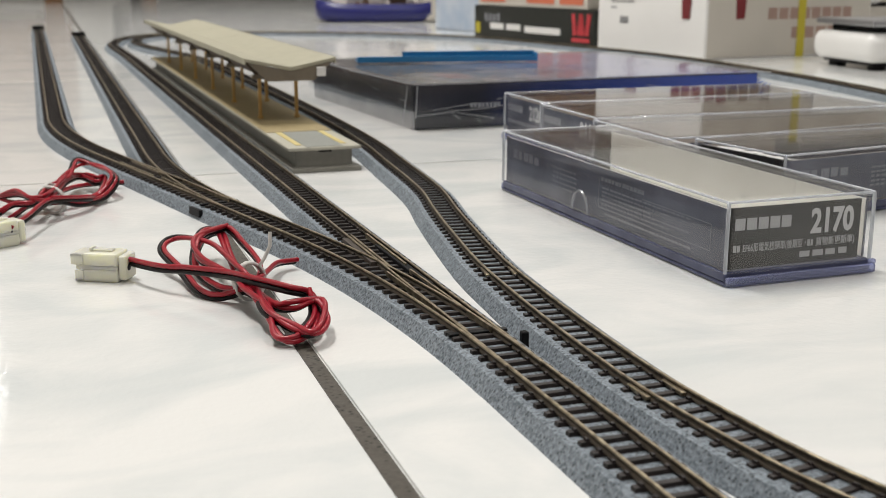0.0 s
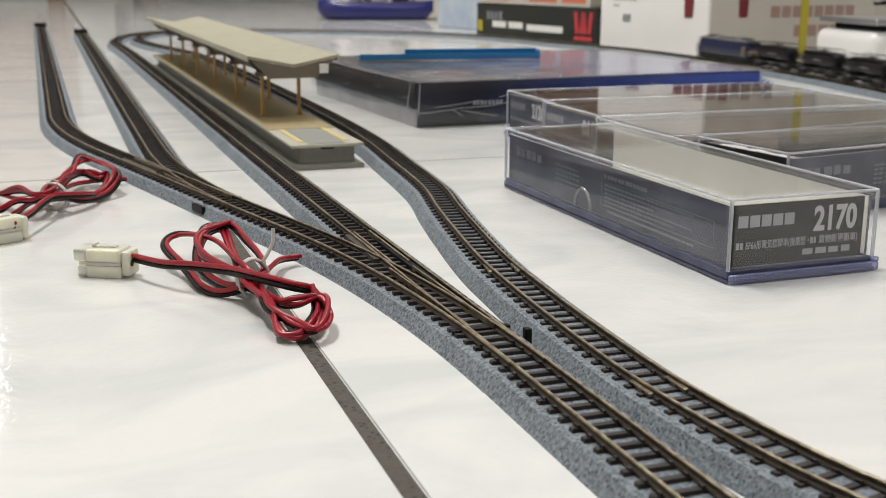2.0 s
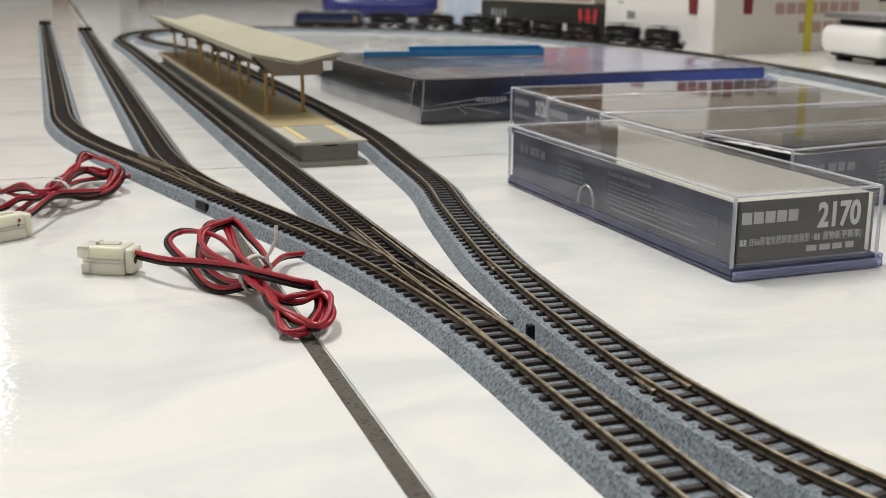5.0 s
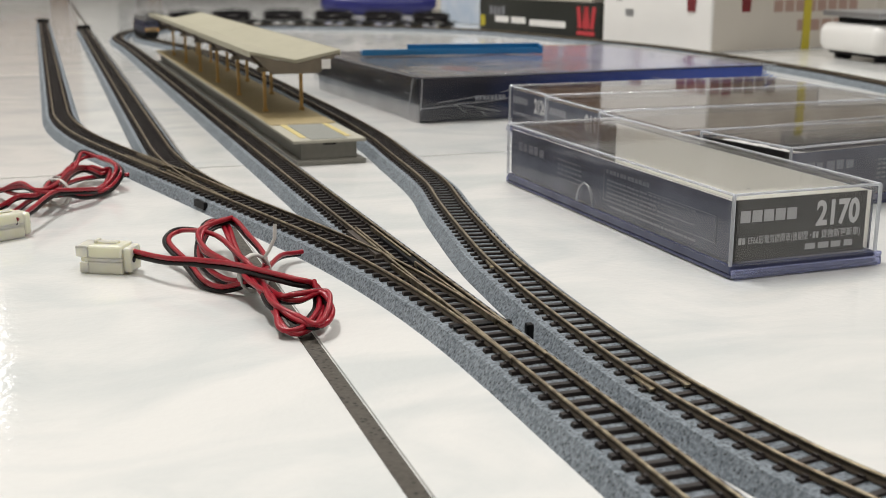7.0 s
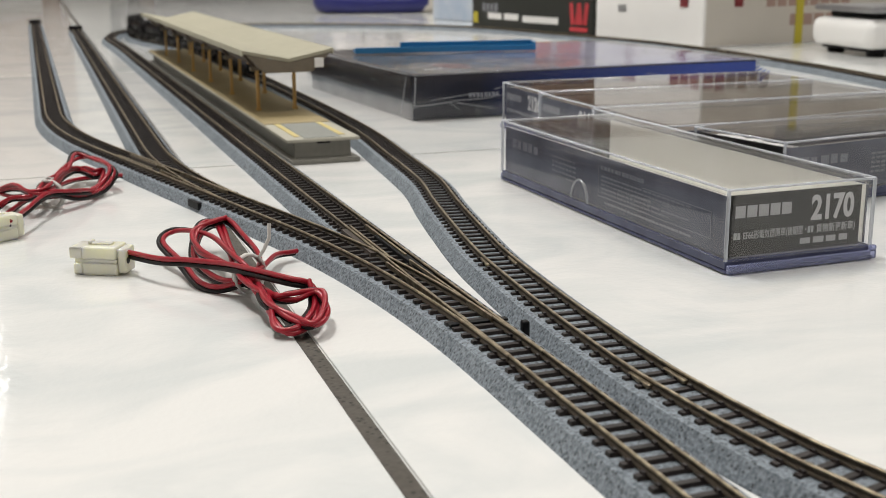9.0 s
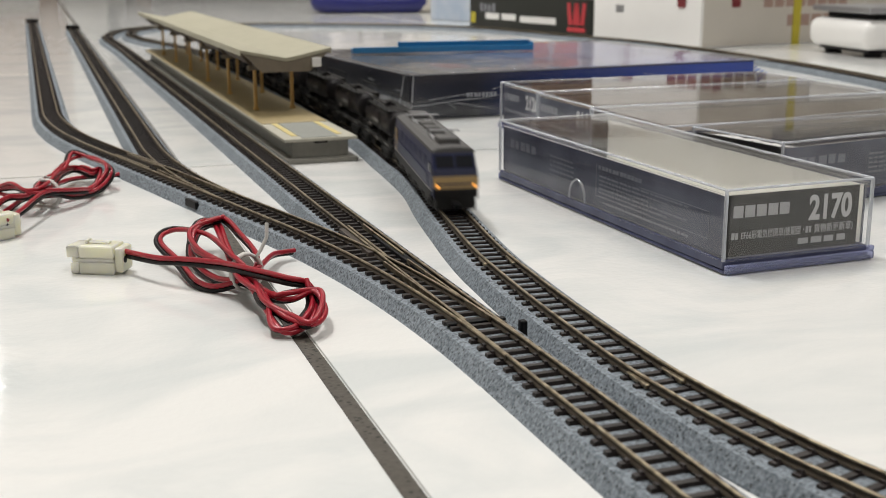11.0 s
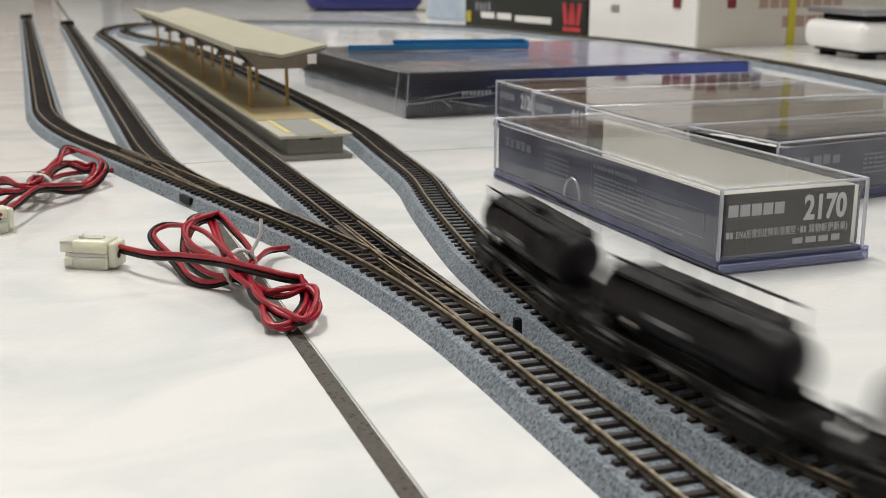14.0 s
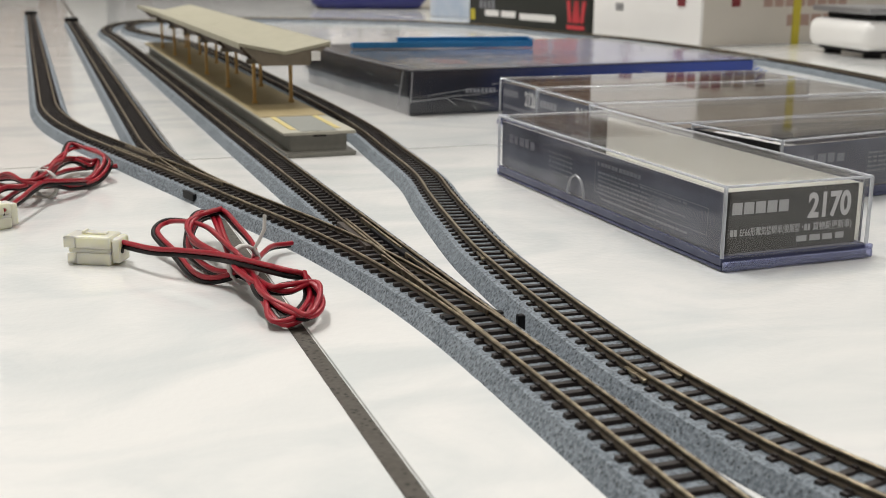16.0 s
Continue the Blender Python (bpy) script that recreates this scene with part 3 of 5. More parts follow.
# ---------------------------------------------------------------- station platform
def platform():
    t = thing("station_platform", pose(0.1415, 0.603, 0, 0, 0, 0.75), "grey model station platform with beige butterfly roof", "model platform")
    L = 0.725
    base = box(-0.0195, 0.0195, 0, L, 0, 0.0026, 0.0003, 1)
    part("base_flange", base, M_PLAT, t)
    body = part("platform_body", box(-0.0160, 0.0158, 0.006, L - 0.006, 0.0026, 0.0118, 0.0003, 1), M_PLAT, t, "dark grey platform wall")
    part("notch", box(-0.0035, 0.0035, 0.0035, 0.0062, 0.0106, 0.0121, 0.0002, 1), M_BLACK, body, "small black connector slot")
    part("deck", box(-0.0208, 0.0202, 0.002, L - 0.002, 0.0118, 0.0136, 0.0003, 1), M_PLATTOP, t, "pale edge slab")
    part("paving", box(-0.0105, 0.0100, 0.004, 0.066, 0.01362, 0.01385), M_ASPH, t, "grey paving at the platform end")
    part("brown_deck", box(-0.0203, 0.0197, 0.0665, L - 0.004, 0.01362, 0.01405, 0.0002, 1), M_BROWN, t, "brown platform surface under the roof")
    for x in (-0.0130, 0.0124):
        part("safety_line", box(x - 0.0016, x + 0.0016, 0.012, 0.066, 0.01362, 0.0139), M_YEL, t, "yellow safety line")
    # posts in two rows
    for i in range(6):
        y = 0.134 + i * 0.1005
        for x in (-0.0105, 0.0135):
            p = bmesh.new()
            box(x - 0.0010, x + 0.0010, y - 0.0013, y + 0.0013, 0.0140, 0.0400, 0.0002, 1, p)
            box(x - 0.0016, x + 0.0016, y - 0.0019, y + 0.0019, 0.0140, 0.0158, 0.0003, 1, p)
            part("post", p, M_POST, t, "orange-brown roof post")
        for sx, x0 in ((-1, -0.0105), (1, 0.0135)):
            br = cyl(0.0010, (x0, y, 0.0405), (0.0045 + sx * 0.0240, y, 0.0512), 6)
            part("eave_bracket", br, M_TRUSS, t, "dark brown bracket under the eave")
        part("cross_beam", box(-0.0150, 0.0185, y - 0.0014, y + 0.0014, 0.0395, 0.0425, 0.0003, 1), M_BEAM, t)
    for x in (-0.0105, 0.0135):
        part("long_beam", box(x - 0.0012, x + 0.0012, 0.110, 0.735, 0.0425, 0.0460, 0.0002, 1), M_TRUSS, t, "dark brown roof purlin")
    # butterfly roof in two lengths
    cx, v, e = 0.0045, 0.0488, 0.0545
    for y0, y1 in ((0.106, 0.4210), (0.4222, 0.740)):
        prof = [(cx - 0.0283, e), (cx, v), (cx + 0.0283, e), (cx + 0.0283, e - 0.0020), (cx + 0.0268, e - 0.0022), (cx, v - 0.0022), (cx - 0.0268, e - 0.0022), (cx - 0.0283, e - 0.0020)]
        r = part("roof", sweep([Vector((0, y0, 0)), Vector((0, y1, 0))], prof), M_ROOF, t, "beige butterfly canopy roof")
        for s in (-1, 1):
            part("fascia", box(cx + s * 0.0286 - 0.0004, cx + s * 0.0286 + 0.0004, y0, y1, e - 0.0036, e + 0.0002, 0.0001, 1), M_ROOF, r)
        part("gutter", box(cx - 0.0011, cx + 0.0011, y0 + 0.001, y1 - 0.001, v - 0.0036, v - 0.0019), M_BEAM, r)
    # end panel under the roof: follows its slope
    for y in (0.1065, 0.7375):
        g = sweep([Vector((0, y, 0)), Vector((0, y + 0.0016, 0))], [(cx - 0.0150, 0.0402), (cx - 0.0262, 0.0512), (cx - 0.0262, 0.0518), (cx, v - 0.0024), (cx + 0.0262, 0.0518), (cx + 0.0262, 0.0512), (cx + 0.0150, 0.0402)])
        part("gable_panel", g, M_BEAM, t, "grey-brown end panel under the roof")
    # white square stands in for bright background showing past the beam
    part("gap_square", box(0.0205, 0.0262, 0.1035, 0.1050, 0.0430, 0.0488, 0.0002, 1), M_CARTON, t, "white square added for the bright gap beside the roof beam")


platform()


# ---------------------------------------------------------------- clear plastic cases
M_RIM = mat("frosted_rim", (0.74, 0.76, 0.80), 0.22, grain=0.4, scale=200, clear=0.62, ior=1.4)
M_PAPER = mat("pale_card_back", (0.82, 0.81, 0.76), 0.6, grain=0.4, scale=40, second=(0.66, 0.64, 0.57))
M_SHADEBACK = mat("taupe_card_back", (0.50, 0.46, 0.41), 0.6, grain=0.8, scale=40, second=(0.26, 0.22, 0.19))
M_FAINT = mat("faint_grey_print", (0.19, 0.195, 0.225), 0.5, grain=0.1, scale=200)
M_CARDBACK = mat("grey_card_back", (0.16, 0.155, 0.15), 0.6, grain=0.3, scale=60)
M_LIP = mat("clear_blue_lip", (0.52, 0.56, 0.86), 0.12, grain=0.3, scale=60, clear=0.7)
M_FILM = mat("crumpled_white_film", (0.80, 0.79, 0.77), 0.3, grain=0.4, scale=160, bump=0.5, second=(0.45, 0.44, 0.43))
M_PRINTMID = mat("mid_grey_print", (0.40, 0.40, 0.405), 0.5, grain=0.1, scale=200)


def shell(x0, x1, y0, y1, z0, z1, wall, r):
    """A clear lid: rounded outside, hollow, open below."""
    b = box(x0, x1, y0, y1, z0, z1)
    bmesh.ops.bevel(b, geom=[e for e in b.edges if not all(v.co.z < z0 + 1e-6 for v in e.verts)], offset=r, segments=5, affect="EDGES")
    bmesh.ops.delete(b, geom=[f for f in b.faces if all(v.co.z < z0 + 1e-6 for v in f.verts)], context="FACES_ONLY")
    i = box(x0 + wall, x1 - wall, y0 + wall, y1 - wall, z0, z1 - wall)
    bmesh.ops.bevel(i, geom=[e for e in i.edges if not all(v.co.z < z0 + 1e-6 for v in e.verts)], offset=r * 0.6, segments=3, affect="EDGES")
    bmesh.ops.delete(i, geom=[f for f in i.faces if all(v.co.z < z0 + 1e-6 for v in f.verts)], context="FACES_ONLY")
    bmesh.ops.reverse_faces(i, faces=i.faces[:])
    join(b, i)
    edges = [e for e in b.edges if e.is_boundary]
    bmesh.ops.bridge_loops(b, edges=edges)
    return b


def finger_notch(c, r, z0):
    """The moulded round finger notch of the lid: an arch of clear plastic standing in y and z."""
    b = bmesh.new()
    pts = [Vector((0, c - r * math.cos(a), z0 + 1.25 * r * math.sin(a))) for a in [math.pi * i / 16 for i in range(17)]]
    for p, q in zip(pts, pts[1:]):
        cyl(0.00060, p, q, 6, bm=b)
    return b


def bars(name, rows, m, material, parent, split=False):
    """Writing too small to read: one row of short bars, each row (x, z, width, height, pieces)."""
    rng = random.Random(len(rows) * 7 + int(rows[0][0] * 1e5))
    if split:
        for x, z, w, h, n in rows:
            for i in range(n):
                o = part(name, box(x + i * w / n, x + (i + 0.84) * w / n, -0.00012, 0, z, z + h), material, parent)
                o.matrix_local = m
        return
    b = bmesh.new()
    for x, z, w, h, n in rows:
        at = x
        step = w / n
        for _ in range(n):
            wide = step * rng.uniform(0.55, 0.85)
            box(at, at + wide, -0.00012, 0, z, z + h * rng.uniform(0.85, 1.0), bm=b)
            at += step
    o = part(name, b, material, parent)
    o.matrix_local = m
    return o


def case(m, label, L=0.196, W=0.059, H=0.0308, number="", notch=True, dark_end=True, side="left", margin=0.0034, title="", foam=False):
    t = thing("plastic_case", m, label, "plastic case", "clear plastic model train cases")
    # tinted tray: dark along the sides, clear blue lip at the ends
    tray = part("tray", box(0.0006, W - 0.0006, 0.0004, L - 0.0004, 0.0003, 0.0016, 0.0005, 2), M_TRAYWALL, t, "dark blue base tray")
    part("tray_wall", box(0.0009, W - 0.0009, 0.0012, L - 0.0012, 0.0016, 0.0052, 0.0004, 1), M_TRAYWALL, tray, "dark blue inner wall of the tray")
    for y0, y1 in ((-0.0013, 0.0008), (L - 0.0008, L + 0.0013)):
        lip = box(0.0010, W + 0.0004, y0, y1, 0.0004, 0.0036, 0.0006, 2)
        box(W - 0.0022, W + 0.0004, y0, y1, 0.0036, 0.0054, 0.0004, 1, lip)
        part("tray_lip", lip, M_LIP, tray, "clear blue lip of the tray")
    lid = part("lid", shell(0.0004, W - 0.0004, 0.0004, L - 0.0004, 0.0046, H, 0.0014, 0.0028), M_CLEAR, t, "clear lid with rounded edges")
    lid.visible_shadow = False
    rim = bmesh.new()
    for z in (H - 0.0009,):
        for p, q in (((0.0011, 0.0011, z), (W - 0.0011, 0.0011, z)), ((0.0011, L - 0.0011, z), (W - 0.0011, L - 0.0011, z)), ((0.0011, 0.0011, z), (0.0011, L - 0.0011, z)), ((W - 0.0011, 0.0011, z), (W - 0.0011, L - 0.0011, z))):
            cyl(0.00052, p, q, 8, bm=rim)
    for x in (0.0011, W - 0.0011):
        for y in (0.0011, L - 0.0011):
            cyl(0.00072, (x, y, 0.0048), (x, y, H - 0.0009), 8, bm=rim)
    part("lid_rim", rim, M_RIM, lid, "frosted moulded edge of the lid").visible_shadow = False
    part("inner_tray", box(0.004, W - 0.004, 0.006, L - 0.006, 0.0051, 0.0072, 0.0004, 1), M_FOAM if title else M_INNER, t, "pale inner tray" if title else "brownish inner tray")
    # cards behind the long sides and the end
    for s in (0, 1):
        c = box(0, 0.0006, 0, L - 0.0060, 0.0058, H - 0.0036)
        c.transform(pose(0.0021 if s == 0 else W - 0.0027, 0.003, 0))
        sc = part("side_card", c, M_CARD, t, "dark slate printed side card with reflected haze in its colour")
        mm = pose(0.00195, L - 0.006, 0, 0, 0, -90) if s == 0 else pose(W - 0.00195, 0.006, 0, 0, 0, 90)
        bk = box(0, 0.0004, 0, L - 0.0060, 0.0058, H - 0.0036)
        bk.transform(pose(0.0028 if s == 0 else W - 0.0032, 0.0034, 0))
        part("card_back", bk, M_PAPER if title else M_SHADEBACK, sc, "pale back of the card")
        if notch:
            n = finger_notch(L * 0.56, 0.0074, 0.0056)
            n.transform(pose(0.0003 if s == 0 else W - 0.0003, 0, 0))
            part("finger_notch", n, M_RIM, lid, "moulded clear finger notch")
        if s == (0 if side == "left" else 1):
            k = L - 0.012
            bars("logo_bar", [(0.006, H - 0.0125, 0.030, 0.0042, 5)], mm, M_FAINT, sc)
            rows = [(0.096, H - 0.0088, 0.036, 0.0018, 12)]
            for i in range(5):
                rows.append((0.050, H - 0.0105 - i * 0.0021, 0.024, 0.0009, 7))
            for i in range(6):
                rows.append((0.097, H - 0.0120 - i * 0.0017, 0.068 - (i % 3) * 0.014, 0.0008, 20))
            bars("print_bar", rows, mm, M_FAINT, sc)
            fr = bmesh.new()
            for x0, x1, z0, z1 in ((0.094, k - 0.006, H - 0.0205, H - 0.0202), (k - 0.0063, k - 0.006, H - 0.0205, H - 0.0105), (0.094, 0.0943, H - 0.0205, H - 0.0070), (0.130, k - 0.006, H - 0.0108, H - 0.0105)):
                box(x0, x1, -0.00012, 0, z0, z1, bm=fr)
            o = part("print_frame", fr, M_FAINT, sc)
            o.matrix_local = mm
            bars("footnote_bar", [(0.100, 0.0080, 0.066, 0.0010, 24)], mm, M_PRINTDIM, sc)
    e = part("end_label", box(0.0030, W - margin, 0.0021, 0.0027, 0.0058, H - 0.0031), M_LABEL if dark_end else M_CARD, t, "charcoal printed end label")
    part("card_back", box(0.0030, W - margin - 0.001, 0.0028, 0.0032, 0.0070, H - 0.0033), M_CARDBACK, e, "grey back of the label")
    if number:
        y = 0.00205
        bars("logo_bar", [(0.0048, H - 0.0112, 0.0240, 0.0042, 5)], pose(0, y, 0), M_PRINTMID if dark_end else M_PRINTDIM, e, True)
        text_part("case_number", number, 0.0122, pose(W - 0.0216 - margin, y, H - 0.0141, 90, 0, 0), M_PRINT, e, "large pale number", 0.0186 if len(number) > 3 else 0.0140)
        if title:
            bars("title_bar", [(0.0045, H - 0.0189, 0.0032, 0.0024, 2)], pose(0, y, 0), M_PRINTMID, e)
            text_part("case_title", title, 0.0034, pose(0.0084, y, H - 0.0189, 90, 0, 0), M_PRINTMID, e, "small pale title", 0.0265)
            bars("title_bar", [(0.0356, H - 0.0189, 0.0030, 0.0024, 2)], pose(0, y, 0), M_PRINTMID, e)
            text_part("case_title", "貨物新更新車)", 0.0034, pose(0.0392, y, H - 0.0189, 90, 0, 0), M_PRINTMID, e, "small pale title", 0.0170)
        else:
            bars("title_bar", [(0.0045, H - 0.0190, W - 0.0130, 0.0023, 34)], pose(0, y, 0), M_PRINTDIM, e)
        bars("symbol_bar", [(W - 0.0256 - margin, H - 0.0228, 0.0225, 0.0024, 4)], pose(0, y, 0), M_PRINTMID, e)
    if foam:
        # black foam and a torn white film seen through the end
        fo = box(0.004, W - 0.004, 0.0036, 0.030, 0.0074, H - 0.0064, 0.0004, 1)
        for i in range(14):
            x = 0.006 + i * (W - 0.012) / 14
            box(x, x + 0.0026, 0.0036, 0.0068, H - 0.0066, H - 0.0048, bm=fo)
        part("foam_insert", fo, M_BLACK, t, "black foam insert with cut slots")
        rng = random.Random(3)
        fi = bmesh.new()
        grid = [[fi.verts.new((0.006 + i * (W - 0.016) / 16, 0.0075 + j * 0.0042, H - 0.0042 + rng.uniform(-0.0007, 0.0007) - 0.0006 * j)) for i in range(17)] for j in range(4)]
        for j in range(3):
            for i in range(16):
                fi.faces.new((grid[j][i], grid[j][i + 1], grid[j + 1][i + 1], grid[j + 1][i]))
        low = bmesh.ops.extrude_face_region(fi, geom=fi.faces[:])["geom"]
        bmesh.ops.translate(fi, verts=[v for v in low if isinstance(v, bmesh.types.BMVert)], vec=(0, 0, -0.0002))
        bmesh.ops.recalc_face_normals(fi, faces=fi.faces[:])
        part("film", fi, M_FILM, t, "crumpled white film in the case")
    for x in (0.010, W - 0.010):
        part("lid_foot", cyl(0.0010, (x, 0.006, H - 0.0002), (x, 0.006, H + 0.0006), 14), M_CLEAR, lid)
        part("lid_foot", cyl(0.0010, (x, L - 0.006, H - 0.0002), (x, L - 0.006, H + 0.0006), 14), M_CLEAR, lid)
    return t


case(pose(0.2166, 0.3279, 0, 0, 0, 1.4), "clear plastic train case with charcoal end label and blue base", W=0.0640, number="2170", margin=0.0058, title="EF66形電気機関車(後期型・")
case(pose(0.2825, 0.6960, 0, 0, 0, -90), "clear plastic train case with blue-grey end label, beside another case", W=0.0640, number="2126", dark_end=False, side="right")
case(pose(0.2790, 0.6305, 0, 0, 0, -90), "clear plastic train case lying between two others", W=0.0780, number="011", dark_end=False, side="right")
case(pose(0.2745, 0.5500, 0, 0, 0, -90), "clear plastic train case partly hidden among others", W=0.0780, side="right")
case(pose(0.2880, 0.4690, 0, 0, 0, -80.5), "clear plastic train case with dark side card, set askew", W=0.0600, side="right", notch=True, foam=True)


# ---------------------------------------------------------------- wrapped box and strip
def kit_box():
    t = thing("model_kit_box", pose(0.2370, 0.7480, 0, 0, 0, 3.9), "shrink-wrapped dark kit box fading to blue", "box")
    W, D, H = 0.290, 0.245, 0.0315
    part("lower_tray", box(0.0015, W - 0.0015, 0.0015, D - 0.0015, 0, 0.016, 0.0008, 2), M_BOXGREY, t, "grey lower half of the box")
    lid = part("lid", box(0, W, 0, D, 0.0125, H, 0.0010, 2), M_BOXNAVY, t, "dark printed lid")
    part("front_print", box(0.0015, W - 0.0015, 0.0006, 0.0014, 0.0006, 0.0126), M_BOXFADE, t, "printed lower front fading to blue")
    part("lid_front", box(0.001, W - 0.001, -0.0003, 0.0004, 0.0135, H - 0.0010), M_BOXFADE, lid, "lid front fading from black to blue")
    part("lid_side", box(W - 0.0004, W + 0.0003, 0.001, D - 0.001, 0.0135, H - 0.001), M_BOXBLUE, lid, "blue lid side")
    part("lid_picture", box(0.004, W - 0.004, 0.004, D - 0.004, H - 0.0002, H + 0.0002), M_BOXTOP, lid, "greyish lid picture with the wrap's haze in its colour")
    patch = cyl(1.0, (0, 0, 0), (0, 0, 0.0003), 28)
    patch.transform(Matrix.Translation((0.054, 0.056, H + 0.0001)) @ Matrix.Diagonal((0.0125, 0.024, 1, 1)))
    part("lid_patch", patch, M_BOXRED, lid, "faded red patch on the lid")
    bars("small_print", [(0.043, 0.0145, 0.024, 0.0032, 8)], pose(0, -0.0004, 0), M_PRINTDIM, lid)
    part("wrap", wrap_film(W, D, H), M_FILMWRAP, t, "puckered clear shrink film", smooth=True).visible_shadow = False
    ear = bmesh.new()
    for k in range(5):
        p = Vector((W + 0.001, 0.002 + 0.004 * k, 0.012 + 0.003 * k))
        cyl(0.0022, p, p + Vector((0.012, -0.002, 0.010 - 0.002 * k)), 8, 0.0004, bm=ear)
    part("wrap_ear", ear, M_BOXBLUEFILM, t, "bunched blue corner of the film", smooth=True)
    # wrinkles and seams of the wrapping, as pale rods that paint their highlights
    rng = random.Random(4)
    for i in range(26):
        q = bmesh.new()
        if i < 12:
            a = Vector((rng.uniform(0, 0.20), -0.0006, rng.uniform(0.004, 0.029)))
            b = a + Vector((rng.uniform(-0.02, 0.04), 0, rng.uniform(-0.006, 0.006)))
            b.z = min(max(b.z, 0.003), 0.030)
        elif i < 18:
            a = Vector((-0.0005, rng.uniform(0.0, 0.18), rng.uniform(0.004, 0.029)))
            b = a + Vector((0, rng.uniform(0.005, 0.03), rng.uniform(-0.006, 0.006)))
            b.z = min(max(b.z, 0.003), 0.030)
        else:
            a = Vector((rng.uniform(0.005, 0.28), rng.uniform(0.005, 0.10), H + 0.0003))
            b = a + Vector((rng.uniform(-0.03, 0.03), rng.uniform(-0.01, 0.03), 0))
        cyl(0.00018, a, b, 6, bm=q)
        q.transform(Matrix.Translation((0, -0.0022, 0) if i < 12 else (-0.0022, 0, 0) if i < 18 else (0, 0, 0.0012)))
        part("wrap_crease", q, M_WRAP_EDGE, t)
    for a, b, w in (((0.002, -0.0008, 0.030), (0.0005, -0.0012, 0.008), 0.0006), ((0.0005, -0.001, 0.010), (0.040, -0.0010, 0.0125), 0.0004),
                    ((0.040, -0.0010, 0.0125), (0.120, -0.0008, 0.0190), 0.0004), ((-0.0006, 0.002, 0.0315), (-0.0006, 0.200, 0.0318), 0.0006),
                    ((0.28, -0.0006, 0.0318), (0.304, 0.004, 0.0308), 0.0006), ((-0.0006, 0.004, 0.030), (-0.0009, 0.014, 0.004), 0.0005)):
        n = 7
        pts = []
        for i in range(n):
            p = Vector(a).lerp(Vector(b), i / (n - 1))
            pts.append(p + Vector((0, 0, rng.uniform(-0.0005, 0.0005) if 0 < i < n - 1 else 0)))
        q = bmesh.new()
        for u, v in zip(pts, pts[1:]):
            cyl(w * 0.5, u, v, 6, bm=q)
        q.transform(Matrix.Translation((-0.0018 if a[0] < 0 else 0, -0.0020 if a[0] >= 0 else 0, 0.0006)))
        part("wrap_fold", q, M_WRAP_EDGE, t, "fold of clear wrap with its shine put into pale colour")


def wrap_film(W, D, H):
    """Shrink film round a box: a fine skin with puckers, loose at the corners."""
    rng = random.Random(21)
    wave = [(rng.uniform(25, 160), rng.uniform(0, 6.3), rng.uniform(0, 6.3), rng.uniform(0.25, 1.0)) for _ in range(9)]

    def pucker(a, b):
        return sum(w * math.sin(k * (a * math.cos(q) + b * math.sin(q)) + p) for k, p, q, w in wave) / 9
    bm = bmesh.new()

    def sheet(n, k, at):
        g = [[bm.verts.new(at(i / n, j / k)) for i in range(n + 1)] for j in range(k + 1)]
        for j in range(k):
            for i in range(n):
                bm.faces.new((g[j][i], g[j][i + 1], g[j + 1][i + 1], g[j + 1][i]))
    e = 0.0011
    top = lambda u, v: (-e + u * (W + 2 * e), -e + v * (D + 2 * e), H + 0.0009 + 0.0008 * pucker(u * W, v * D) + 0.0012 * max(0, abs(u - 0.5) * 2 - 0.93) / 0.07)
    front = lambda u, v: (-e + u * (W + 2 * e), -e - 0.0010 * (1 + pucker(u * W, v * H * 3)) * math.sin(math.pi * v) ** 0.5, 0.0006 + v * (H + 0.0003))
    left = lambda u, v: (-e - 0.0010 * (1 + pucker(u * D + 1, v * H * 3)) * math.sin(math.pi * v) ** 0.5, -e + u * (D + 2 * e), 0.0006 + v * (H + 0.0003))
    right = lambda u, v: (W + e + 0.0012 * (1 + pucker(u * D + 2, v * H * 3)) * math.sin(math.pi * v) ** 0.5, -e + u * (D + 2 * e), 0.0006 + v * (H + 0.0003))
    sheet(72, 60, top)
    sheet(90, 10, front)
    sheet(70, 10, left)
    sheet(70, 10, right)
    bmesh.ops.remove_doubles(bm, verts=bm.verts[:], dist=0.0002)
    return bm


def fade_material(name, dark, blue, x0, x1, rough, scale=16, bump=0.0, second=None):
    """Box print that goes from a dark to a blue tone along the box."""
    m = mat(name, dark, rough, grain=0.8, scale=scale, ior=1.45, bump=bump, second=second)
    nt = m.node_tree
    b = nt.nodes["Principled BSDF"]
    old = b.inputs["Base Color"].links[0].from_socket
    co, sep, rg, mx = (nt.nodes.new(k) for k in ("ShaderNodeTexCoord", "ShaderNodeSeparateXYZ", "ShaderNodeMapRange", "ShaderNodeMix"))
    mx.data_type = "RGBA"
    nt.links.new(co.outputs["Object"], sep.inputs[0])
    nt.links.new(sep.outputs["X"], rg.inputs["Value"])
    rg.inputs["From Min"].default_value, rg.inputs["From Max"].default_value = x0, x1
    mx.inputs["B"].default_value = (*blue, 1)
    nt.links.new(rg.outputs[0], mx.inputs["Factor"])
    nt.links.new(old, mx.inputs["A"])
    nt.links.new(mx.outputs["Result"], b.inputs["Base Color"])
    return m


